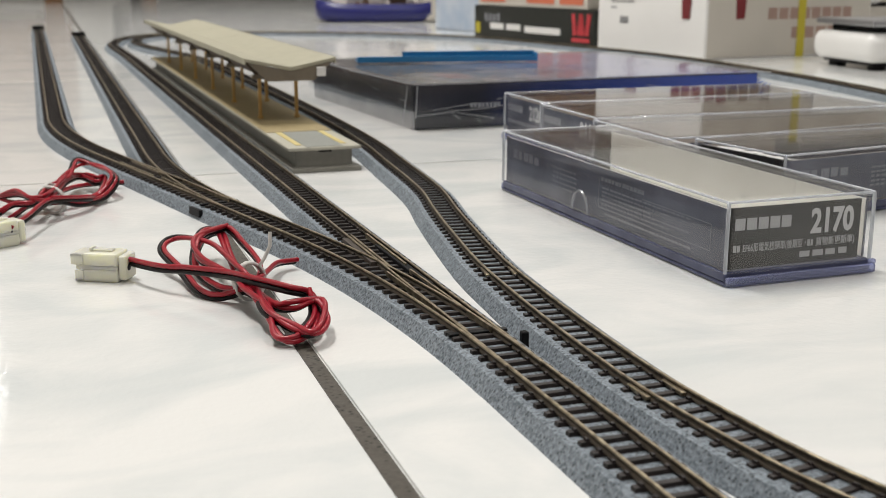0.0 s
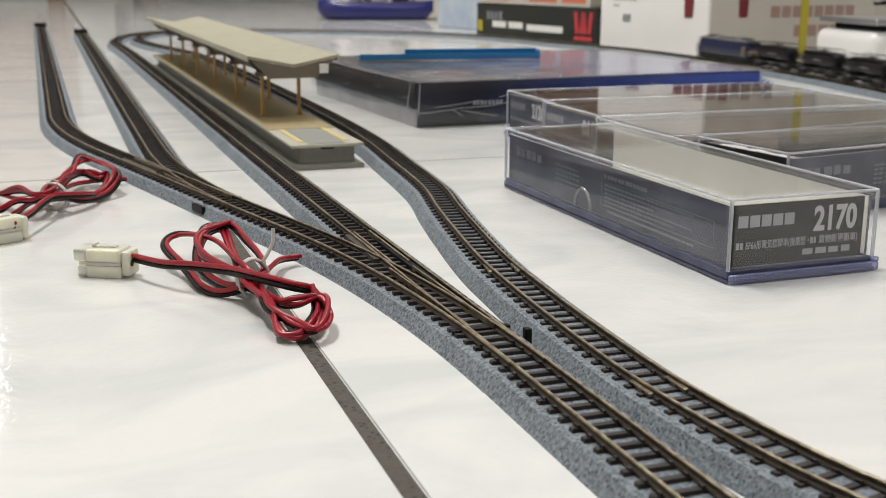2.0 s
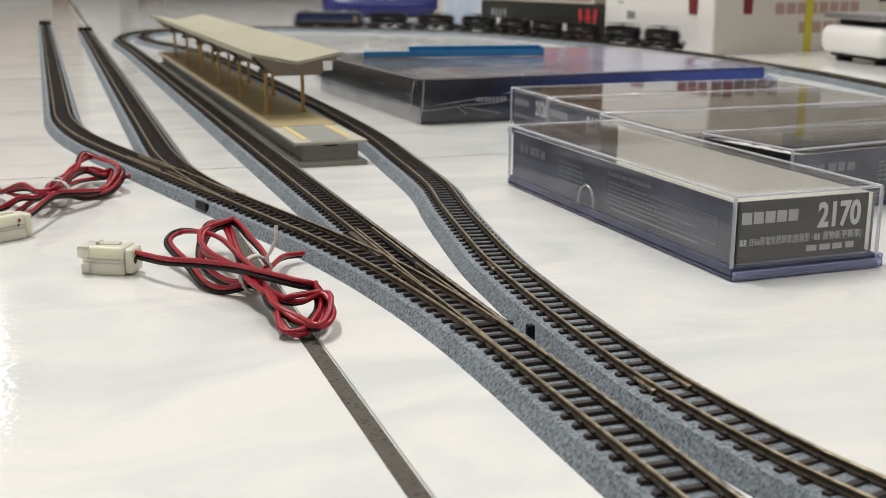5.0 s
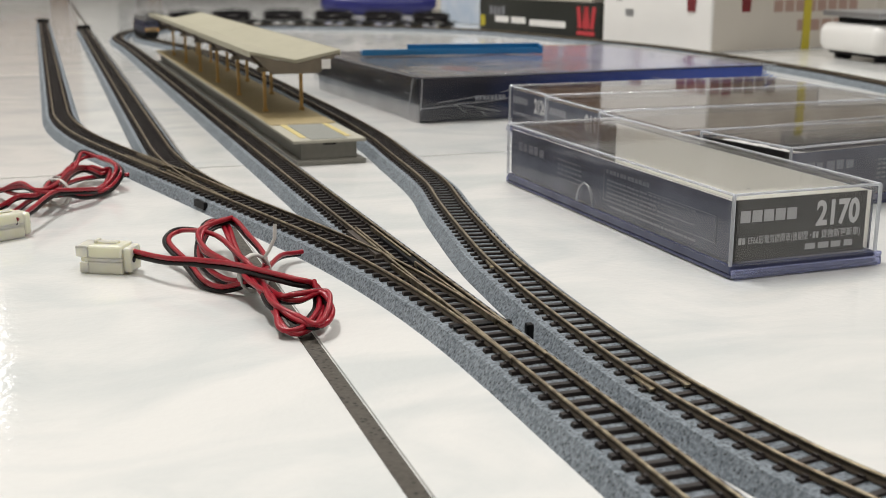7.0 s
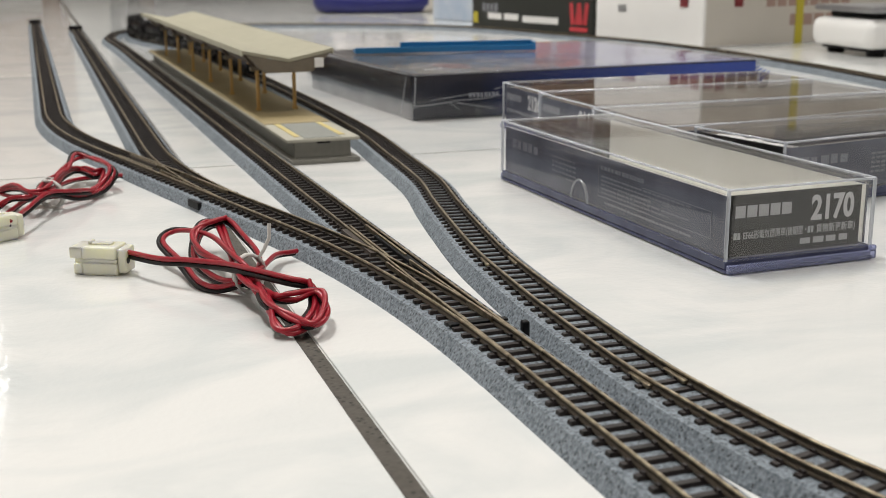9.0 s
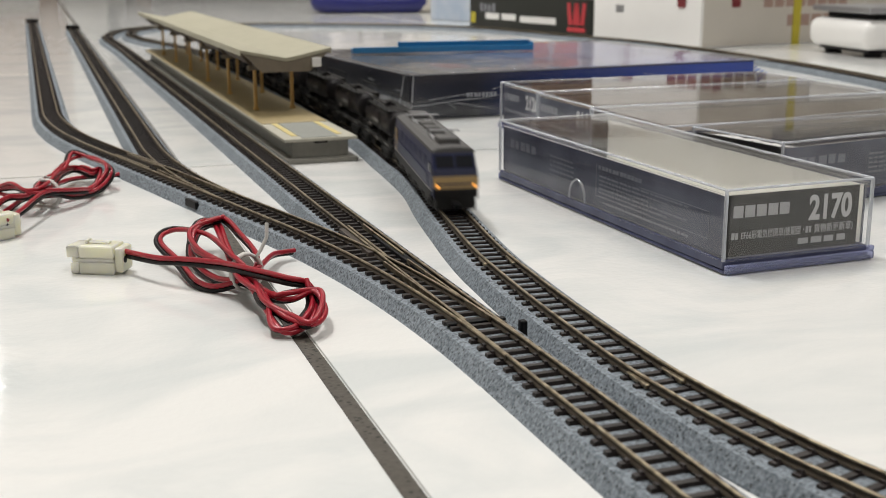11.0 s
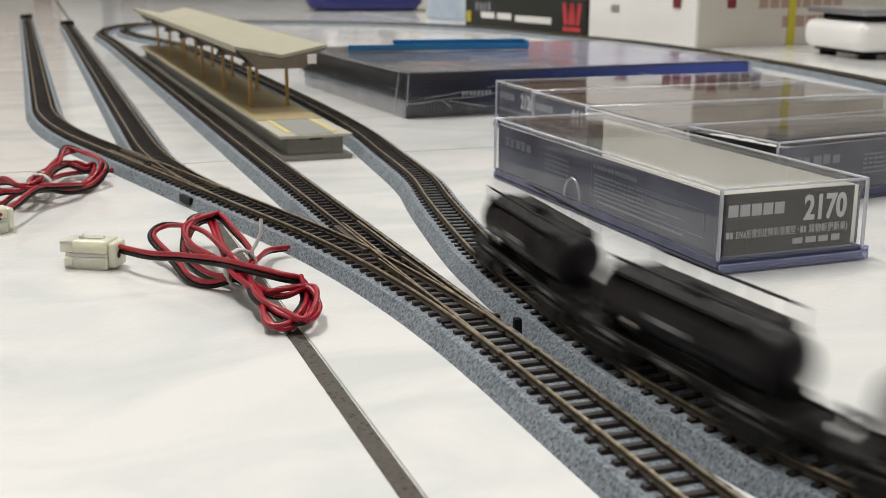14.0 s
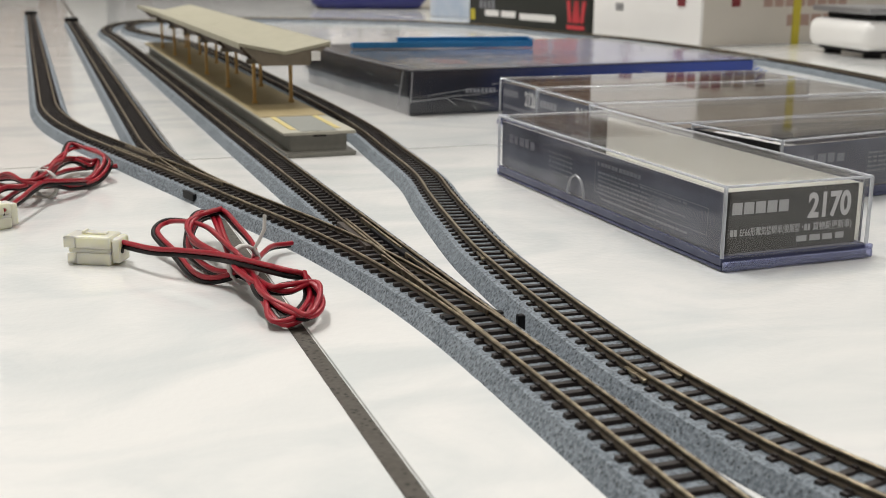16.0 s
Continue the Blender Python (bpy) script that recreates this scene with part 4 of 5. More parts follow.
M_BOXFADE = fade_material("box_front_print", (0.022, 0.023, 0.032), (0.045, 0.085, 0.36), 0.05, 0.23, 0.25, 40, 0.8)
# lid print blended with the wrap's pale reflected haze, as colour
M_BOXTOP = fade_material("box_lid_print_haze", (0.30, 0.28, 0.28), (0.36, 0.39, 0.62), 0.05, 0.20, 0.25, 38, 0.9, (0.09, 0.085, 0.085))
# pale tone stands for highlights on the clear folds
M_WRAP_EDGE = mat("wrap_fold_gloss", (0.62, 0.63, 0.66), 0.2, grain=0.3, scale=200, clear=0.3)
M_FILMWRAP = film("clear_wrap_film", (0.95, 0.95, 0.96), 0.12, 0.06, 30, 0.45)
M_BOXBLUEFILM = mat("blue_tinted_film", (0.10, 0.18, 0.50), 0.12, grain=0.4, scale=90, clear=0.35, bump=0.5)
kit_box()


def strip():
    t = thing("plastic_strip", pose(0.2450, 0.9260, 0.0317, 0, 0, -7), "flat blue plastic strip lying on the kit box", "strip")
    part("bar", box(0, 0.156, 0, 0.014, 0.0016, 0.0052, 0.0006, 2), M_STICK, t)
    b = box(0, 0.156, 0, 0.0016, 0.0050, 0.0066, 0.0003, 1)
    part("rim", b, M_STICK, t)
    part("rim", box(0.040, 0.156, 0.0124, 0.014, 0.0050, 0.0098, 0.0003, 1), M_STICK, t)
    part("end_lip", box(0.1545, 0.156, 0.0016, 0.0124, 0.0050, 0.0088, 0.0003, 1), M_STICK, t)


strip()


# ---------------------------------------------------------------- cartons and things far off
def house_carton():
    t = thing("carton", pose(0.785, 1.264, 0, 0, 0, 10.7), "white carton with dark red print and a yellow strap", "carton")
    W, D, H = 0.300, 0.220, 0.175
    part("body", box(0, W, 0, D, 0, H, 0.0015, 2), M_CARTON, t)
    # darker sheet: the front's shade is put into its colour
    part("front_face", box(0.004, W - 0.002, -0.0005, 0.0003, 0.002, H - 0.002), M_CARTONSH, t, "white carton front with shade put into its colour")
    # porch motif round the corner: a row of dark blocks on tapered legs
    side = pose(-0.0004, D, 0, 0, 0, -90)
    for on_side, x in ((False, 0.058), (True, D - 0.036)):
        leg = box(-0.010, 0.010, -0.0009, -0.0004, 0.050, 0.094)
        for v in leg.verts:
            if v.co.z < 0.06:
                v.co.x *= 0.72
        leg.transform(pose(x, 0, 0))
        o = part("print_leg", leg, M_DKRED, t, "dark red printed post")
        if on_side:
            o.matrix_local = side
    for i in range(6):
        x = 0.004 + i * 0.0195
        part("print_block", box(x, x + 0.0165, -0.0009, -0.0004, 0.094, 0.112 + 0.004 * (i % 2)), M_DKRED if i < 2 else M_WOOD, t, "printed porch block")
    for i in range(3):
        x = D - 0.058 + i * 0.0195
        o = part("print_block", box(x, x + 0.0165, -0.0006, 0, 0.094, 0.112), M_DKRED, t, "printed porch block")
        o.matrix_local = side
    fig = box(D - 0.157, D - 0.129, -0.0006, 0, 0.098, 0.112)
    box(D - 0.148, D - 0.138, -0.0006, 0, 0.084, 0.098, bm=fig)
    o = part("print_figure", fig, M_DKRED, t, "small dark red printed mark")
    o.matrix_local = side
    bars("name_bar", [(0.106, 0.049, 0.158, 0.0150, 8)], pose(0, -0.0006, 0), M_RUST, t, True)
    bars("name_bar", [(0.150, 0.024, 0.112, 0.0150, 5)], pose(0, -0.0006, 0), M_RUST, t, True)
    mm = pose(-0.0004, D, 0, 0, 0, -90)
    bars("code_bar", [(0.050, 0.040, 0.018, 0.011, 6)], mm, M_STEEL, t)
    bars("code_bar", [(0.030, 0.068, 0.050, 0.004, 8), (0.030, 0.078, 0.044, 0.004, 8), (0.030, 0.060, 0.012, 0.003, 2)], mm, M_STEEL, t)
    sp = bmesh.new()
    box(0.160, 0.174, -0.0014, -0.0006, 0.0, H + 0.0008, bm=sp)
    box(0.160, 0.174, -0.0014, D, H + 0.0002, H + 0.0009, bm=sp)
    part("strap", sp, M_TAPE, t, "yellow packing strap")


def second_carton():
    t = thing("carton", pose(1.005, 1.345, 0, 0, 0, 7), "greyish white carton with a black symbol", "carton")
    part("body", box(0, 0.32, 0, 0.25, 0, 0.19, 0.0015, 2), M_CARTONSH, t)
    sy = bmesh.new()
    for x0, x1, z0, z1 in ((0.070, 0.088, 0.062, 0.120), (0.140, 0.158, 0.062, 0.120), (0.088, 0.140, 0.062, 0.068), (0.185, 0.260, 0.060, 0.130)):
        box(x0, x1, -0.0006, 0.0002, z0, z1, 0.0002, 1, sy)
    part("symbol", sy, M_BLACK, t, "black printed symbol")
    d = cyl(0.013, (0.114, -0.0006, 0.078), (0.114, 0.0002, 0.078), 24)
    part("symbol_dot", d, M_SCALE, t)
    part("edge_line", box(0.010, 0.0125, -0.0006, 0.0002, 0.03, 0.18), M_BLACK, t)


def kitchen_scale():
    t = thing("kitchen_scale", pose(0.868, 1.058, 0, 0, 0, -8), "glossy white kitchen scale with dark steel plate", "scale")
    part("body", box(0, 0.230, 0, 0.130, 0.0085, 0.0420, 0.012, 4), M_SCALE, t, "rounded white body", smooth=True)
    for x in (0.025, 0.205):
        for y in (0.022, 0.108):
            part("foot", cyl(0.010, (x, y, 0), (x, y, 0.010), 18), M_BLACK, t)
    part("base", box(0.012, 0.218, 0.010, 0.120, 0.0050, 0.0090, 0.002, 2), M_BLACK, t, "black underside")
    part("spacer", box(0.020, 0.215, 0.012, 0.118, 0.0415, 0.0490, 0.002, 2), M_BLACK, t)
    part("plate", box(0.004, 0.230, 0.002, 0.128, 0.0490, 0.0560, 0.002, 2), M_STEEL, t, "grey weighing plate")


def game_box():
    t = thing("game_box", pose(0.7640, 1.532, 0, 0, 0, 10.5), "black printed box with a red mark, lying flat", "box")
    D, W, H = 0.34, 0.26, 0.054
    part("body", box(0, W, 0, D, 0, H, 0.0015, 2), M_GAME, t)
    mm = pose(-0.0004, D, 0, 0, 0, -90)
    r = bmesh.new()
    for i in range(2):
        for k in (-1, 1):
            q = box(-0.0042, 0.0042, -0.0006, 0, 0, 0.032)
            q.transform(pose(0.298 + i * 0.020 + k * 0.0048, 0, 0.016, 0, k * 9, 0))
            join(r, q)
    box(0.286, 0.330, -0.0006, 0, 0.006, 0.012, bm=r)
    o = part("red_mark", r, M_GAMERED, t, "red printed mark")
    o.matrix_local = mm
    bars("white_bar", [(0.052, 0.016, 0.100, 0.010, 2), (0.156, 0.014, 0.118, 0.010, 1)], mm, M_CARTON, t, True)
    bars("print_bar", [(0.035, 0.028, 0.050, 0.014, 4)], mm, M_PRINTDIM, t)
    y = part("yellow_patch", box(0.006, 0.020, -0.0006, 0, 0.008, 0.026), M_TAPE, t)
    y.matrix_local = mm


def upper_box():
    t = thing("picture_box", pose(0.7600, 1.548, 0.0545, 0, 0, 10.5), "salmon and white printed box lying on the black box", "box")
    part("body", box(0, 0.25, 0, 0.31, 0, 0.055, 0.0015, 2), M_CARTONSH, t)
    mm = pose(-0.0004, 0.31, 0, 0, 0, -90)
    for x0, x1 in ((0.010, 0.085), (0.150, 0.225), (0.240, 0.300)):
        o = part("print_panel", box(x0, x1, -0.0006, 0, 0.006, 0.050), M_SALMON, t, "salmon printed panel")
        o.matrix_local = mm


def pale_box():
    t = thing("pale_box", pose(0.770, 1.96, 0, 0, 0, 12), "pale blue printed box standing behind", "box")
    part("body", box(0, 0.05, 0, 0.20, 0, 0.14, 0.002, 2), M_PALEBLUE, t)
    t2 = thing("paper_bag", pose(0.80, 2.45, 0, 0, 0, 5), "crumpled cream paper bag far off", "bag")
    part("body", box(0, 0.30, 0, 0.12, 0, 0.22, 0.012, 3), M_CARTONSH, t2)


def dish():
    t = thing("blue_tray", pose(0.712, 2.52, 0, 0, 0, -12), "long dark blue tray full of sachets", "tray")
    a, b, h = 0.137, 0.060, 0.040
    bm = bmesh.new()
    rings = []
    for r, z in ((0.80, 0.0), (0.95, 0.006), (1.0, 0.018), (1.0, h), (0.965, h), (0.95, 0.012), (0.0, 0.010)):
        if r == 0:
            rings.append([bm.verts.new((0, 0, z))])
            continue
        rings.append([bm.verts.new((a * r * math.copysign(abs(math.cos(k)) ** 0.6, math.cos(k)), b * r * math.copysign(abs(math.sin(k)) ** 0.6, math.sin(k)),
                                    z + (0.010 * abs(math.cos(k)) ** 3 if z >= h else 0))) for k in [2 * math.pi * i / 40 for i in range(40)]])
    for A, B in zip(rings, rings[1:]):
        for i in range(40):
            j = (i + 1) % 40
            bm.faces.new((A[i], A[j], B[j], B[i]) if len(B) > 1 else (A[i], A[j], B[0]))
    bm.faces.new(rings[0])
    bmesh.ops.recalc_face_normals(bm, faces=bm.faces[:])
    part("bowl", bm, M_DISH, t, smooth=True)
    rng = random.Random(9)
    for i in range(11):
        s = thing("sachet", t.matrix_world @ pose(-0.085 + i * 0.017, rng.uniform(-0.02, 0.02), 0.034 + rng.uniform(0, 0.010), rng.uniform(-30, 30), rng.uniform(-35, 35), rng.uniform(-40, 40)),
                  "small foil sachet in the blue tray", "sachet", "sachets in the tray")
        part("body", box(-0.020, 0.020, -0.006, 0.006, -0.004, 0.050, 0.004, 2), M_SACHET2 if i in (3, 8) else M_SACHET, s)


def sideboard(x, y, w, label):
    t = thing("sideboard", pose(x, y, 0), label, "sideboard", "furniture along the far wall")
    part("body", box(0, w, 0, 0.45, 0.06, 0.78, 0.004, 1), M_WOOD, t)
    for u in (0.03, w - 0.09):
        for v in (0.03, 0.36):
            part("leg", box(u, u + 0.06, v, v + 0.06, 0, 0.07), M_WOOD, t)
    n = int(w / 0.4)
    for k in range(n):
        d = part("door", box(0.02 + k * (w - 0.02) / n, (k + 1) * (w - 0.02) / n, -0.014, 0.0, 0.09, 0.74, 0.003, 1), M_WOOD, t)
        part("handle", box((k + 1) * (w - 0.02) / n - 0.05, (k + 1) * (w - 0.02) / n - 0.035, -0.028, -0.013, 0.36, 0.50, 0.003, 1), M_STEEL, d)


def far_furniture():
    sideboard(-1.50, 4.25, 1.60, "brown wooden sideboard by the far wall")
    # sofa is added out of view so the far floor mirrors something dark
    s = thing("sofa", pose(0.30, 4.75, 0), "unseen dark grey sofa added to darken the floor's reflection", "sofa", "furniture along the far wall")
    part("base", box(0, 1.7, 0, 0.75, 0.06, 0.42, 0.03, 3), M_GREYFAB, s)
    part("backrest", box(0, 1.7, 0.5, 0.75, 0.40, 0.85, 0.04, 3), M_GREYFAB, s)
    for x in (0.0, 1.55):
        part("armrest", box(x, x + 0.15, 0.01, 0.72, 0.06, 0.58, 0.03, 3), M_GREYFAB, s)
    for x in (0.08, 1.56):
        for y in (0.06, 0.62):
            part("leg", box(x, x + 0.06, y, y + 0.06, 0, 0.07), M_WOOD, s)
    # second sideboard, also added unseen, carries the dark reflection further right
    sideboard(2.15, 4.9, 1.60, "unseen brown sideboard added to darken the floor's reflection")


house_carton()
second_carton()
kitchen_scale()
game_box()
upper_box()
pale_box()
dish()
far_furniture()


# ---------------------------------------------------------------- feeder wires
def wire(name, pts, r, material, parent, label=""):
    cu = bpy.data.curves.new(name, "CURVE")
    cu.dimensions, cu.bevel_depth, cu.bevel_resolution, cu.use_fill_caps = "3D", r, 3, True
    sp = cu.splines.new("POLY")
    sp.points.add(len(pts) - 1)
    for q, p in zip(sp.points, pts):
        q.co = (*p, 1)
    tmp = bpy.data.objects.new(name, cu)
    scene.collection.objects.link(tmp)
    me = bpy.data.meshes.new_from_object(tmp.evaluated_get(bpy.context.evaluated_depsgraph_get()))
    bpy.data.objects.remove(tmp)
    me.materials.clear()
    me.materials.append(material)
    for p in me.polygons:
        p.use_smooth = True
    o = new(name, me)
    o.parent = parent
    if label:
        tagged(o, label)
    return o


def twin_lead(points, parent, r=0.00088, phase=1.57, sway=0.55):
    """Red and black leads side by side, slowly twisting round each other."""
    way = evenly(spline(points, 14), 0.0012)
    sides = ([], [])
    n = len(way)
    for i, p in enumerate(way):
        d = (way[min(i + 1, n - 1)] - way[max(i - 1, 0)]).normalized()
        face = Vector((0.10, -0.84, 0.53))
        u = (face - d * face.dot(d)).normalized()
        s = d.cross(u)
        a = phase + math.sin(i * 0.021) * sway + math.sin(i * 0.0071 + 1.0) * sway * 0.6
        off = (s * math.cos(a) + u * math.sin(a)) * r * 0.98
        for side, sg in zip(sides, (1, -1)):
            q = p + off * sg
            side.append(Vector((q.x, q.y, max(q.z, r + 0.0001))))
    wire("red_lead", sides[0], r, M_RED, parent, "red insulated lead")
    wire("black_lead", sides[1], r, M_WBLACK, parent, "black insulated lead")


def twist(at, heading, parent, rx=0.0055, rz=0.0062, tail=1.0):
    pts = []
    for i in range(34):
        a = 2 * math.pi * i / 16 + 0.5
        pts.append(at + Vector((math.cos(heading) * (i - 16) * 0.00006, math.sin(heading) * (i - 16) * 0.00006, 0))
                   + Vector((-math.sin(heading), math.cos(heading), 0)) * math.cos(a) * rx + Vector((0, 0, max(math.sin(a) * rz, -at.z + 0.0008))))
    pts += [pts[-1] + Vector((0.002, 0.002, 0.002)), pts[-1] + Vector((0.004, 0.002, 0.001 + 0.005 * tail)), pts[-1] + Vector((0.0045, 0.0035, 0.001 + 0.0095 * tail))]
    wire("twist_tie", pts, 0.00064, M_TWIST, parent, "grey paper twist tie")


def connector(m, parent):
    """Two-pole nylon plug: a housing with an open mating end, side grooves, a latch and a wire collar."""
    b = bmesh.new()
    box(-0.0070, 0.0060, -0.0050, 0.0050, 0.0000, 0.0046, 0.0007, 2, b)
    box(-0.0080, 0.0060, -0.00475, 0.00475, 0.0045, 0.0059, 0.0003, 1, b)
    box(-0.0070, 0.0060, -0.0050, 0.0050, 0.0058, 0.0104, 0.0008, 2, b)
    # collar round the wire holes
    box(0.0060, 0.0092, -0.0044, 0.0044, 0.0008, 0.0098, 0.0010, 2, b)
    # sleeves of the mating end
    for y in (-0.0046, 0.0046):
        box(-0.0112, -0.0068, y - 0.0004, y + 0.0004, 0.0062, 0.0100, 0.0002, 1, b)
        box(-0.0100, -0.0068, y - 0.0004, y + 0.0004, 0.0004, 0.0042, 0.0002, 1, b)
    box(-0.0112, -0.0068, -0.0048, 0.0048, 0.0092, 0.0100, 0.0002, 1, b)
    box(-0.0100, -0.0068, -0.0048, 0.0048, 0.0004, 0.0012, 0.0002, 1, b)
    for y in (-0.0022, 0.0022):
        cyl(0.0015, (-0.0100, y, 0.0052), (-0.0066, y, 0.0052), 14, bm=b)
    o = part("plug", b, M_NYLON, parent, "milky white nylon plug")
    o.matrix_local = m
    la = box(-0.0050, 0.0030, -0.0015, 0.0015, 0.0103, 0.0112, 0.0003, 1)
    box(-0.0056, -0.0044, -0.0018, 0.0018, 0.0103, 0.0117, 0.0003, 1, la)
    part("latch", la, M_NYLON, o)
    for y in (-0.0022, 0.0022):
        part("socket_hole", cyl(0.0012, (0.0088, y, 0.0054), (0.0094, y, 0.0054), 12), M_WBLACK, o)


def feeders():
    t = thing("feeder_cable", pose(0, 0, 0), "coiled red and black feeder cable with white plug on the floor", "cable", "feeder cables")
    twin_lead([Vector(p) / 1000 for p in (
        (21, 407, 7), (31, 388, 8), (40, 378, 9), (50, 365, 10), (56, 352, 11), (66, 336, 11), (72, 335, 9), (73, 330, 5),
        (68, 317, 3), (62, 313, 2), (59, 317, 3), (58, 336, 5), (56, 354, 8), (56, 388, 10), (58, 425, 10), (52, 424, 9),
        (47, 410, 6), (46, 396, 3), (50, 378, 2), (57, 362, 4), (61, 336, 6), (66, 328, 7), (73, 330, 8), (74, 320, 5),
        (69, 311, 4), (63, 317, 4), (59, 329, 6), (58, 357, 7), (52, 376, 8), (46, 395, 8), (48, 409, 12), (59, 421, 13),
        (62, 397, 12), (64, 375, 9), (59, 362, 6), (49, 366, 2), (43, 375, 2), (40, 394, 4), (35, 414, 8), (41, 423, 10),
        (51, 402, 12), (55, 364, 12), (60, 359, 9), (73, 395, 4), (82, 402, 3),
    )], t)
    rng = random.Random(12)
    more = [Vector(p) / 1000 + Vector((rng.uniform(-1.8, 1.8), rng.uniform(-1.8, 1.8), rng.uniform(-0.5, 2.0))) / 1000 for p in (
        (72, 335, 9), (73, 330, 5), (68, 317, 3), (62, 313, 2), (59, 317, 3), (58, 336, 5), (56, 354, 8), (56, 388, 10),
        (58, 425, 10), (52, 424, 9), (47, 410, 6), (46, 396, 3), (50, 378, 2), (57, 362, 4), (61, 336, 6), (66, 328, 7),
        (73, 330, 8), (74, 320, 5), (69, 311, 4), (63, 317, 4), (59, 329, 6), (58, 357, 7), (52, 376, 8), (46, 395, 8),
        (48, 409, 12), (59, 421, 13),
    )]
    twin_lead([Vector((p.x, p.y, max(p.z, 0.0018))) for p in more], t)
    twist(Vector((0.0584, 0.3640, 0.0070)), -1.2, t)
    connector(pose(0.0153, 0.4084, 0, 0, 0, -28), t)
    t2 = thing("feeder_cable", pose(0, 0, 0), "second coiled red and black feeder cable by the siding", "cable", "feeder cables")
    twin_lead([Vector(p) / 1000 for p in (
        (-18, 472, 7), (-12, 488, 8), (-2, 518, 9), (10, 533, 4), (20, 548, 3), (26, 557, 6), (28, 565, 10), (22, 588, 12),
        (13, 596, 12), (4, 576, 10), (-3, 540, 9), (-10, 519, 8), (-18, 518, 8), (-26, 518, 4), (-33, 525, 2), (-37, 550, 3),
        (-27, 547, 6), (-16, 531, 10), (-9, 517, 10), (-2, 523, 9), (5, 574, 7), (12, 593, 6), (19, 575, 6), (23, 578, 7),
        (19, 553, 5), (10, 546, 3), (-1, 538, 4), (-12, 539, 3), (-21, 514, 2), (-32, 497, 2), (-40, 530, 2), (-35, 573, 4),
        (-17, 534, 6), (-2, 548, 6), (9, 577, 4), (22, 588, 3), (33, 588, 3),
    )], t2)
    more = [Vector(p) / 1000 + Vector((rng.uniform(-2, 2), rng.uniform(-2, 2), rng.uniform(-0.5, 2.5))) / 1000 for p in (
        (-2, 518, 9), (10, 533, 4), (20, 548, 3), (26, 557, 6), (28, 565, 10), (22, 588, 12), (13, 596, 12), (4, 576, 10),
        (-3, 540, 9), (-10, 519, 8), (-18, 518, 8), (-26, 518, 4), (-33, 525, 2), (-37, 550, 3), (-27, 547, 6), (-16, 531, 10),
        (-9, 517, 10), (-2, 523, 9), (5, 574, 7), (12, 593, 6), (19, 575, 6), (23, 578, 7), (19, 553, 5),
    )]
    twin_lead([Vector((p.x, p.y, max(p.z, 0.0018))) for p in more], t2)
    twist(Vector((-0.0020, 0.5324, 0.0065)), 0.9, t2, 0.0068, 0.0060, 0.0)
    connector(pose(-0.0225, 0.4748, 0, 0, 0, 30), t2)


feeders()


# ---------------------------------------------------------------- train
def bogie(parent, x, wheelbase, material=None):
    b = part("bogie", box(x - wheelbase * 0.72, x + wheelbase * 0.72, -0.0087, -0.0066, 0.0008, 0.0054, 0.0004, 1), M_FRAME, parent)
    e = bmesh.new()
    e.from_mesh(b.data)
    box(x - wheelbase * 0.72, x + wheelbase * 0.72, 0.0066, 0.0087, 0.0008, 0.0054, 0.0004, 1, e)
    box(x - 0.0022, x + 0.0022, -0.0065, 0.0065, 0.0026, 0.0056, 0.0003, 1, e)
    for s in (-1, 1):
        for k in (-1, 1):
            cyl(0.0013, (x + k * wheelbase / 2, s * 0.0085, 0.0030), (x + k * wheelbase / 2, s * 0.0093, 0.0030), 10, bm=e)
        box(x - 0.0018, x + 0.0018, s * 0.0082 - 0.0007, s * 0.0082 + 0.0009, 0.0002, 0.0030, 0.0003, 1, e)
    e.to_mesh(b.data)
    e.free()
    for k in (-1, 1):
        w = bmesh.new()
        xx = x + k * wheelbase / 2
        for s in (-1, 1):
            cyl(0.0029, (xx, s * 0.0043, 0.0029), (xx, s * 0.0055, 0.0029), 20, bm=w)
            cyl(0.0034, (xx, s * 0.0039, 0.0029), (xx, s * 0.0043, 0.0029), 20, bm=w)
        cyl(0.0007, (xx, -0.005, 0.0029), (xx, 0.005, 0.0029), 8, bm=w)
        part("wheelset", w, M_WHEEL, b, "dark steel wheelset")


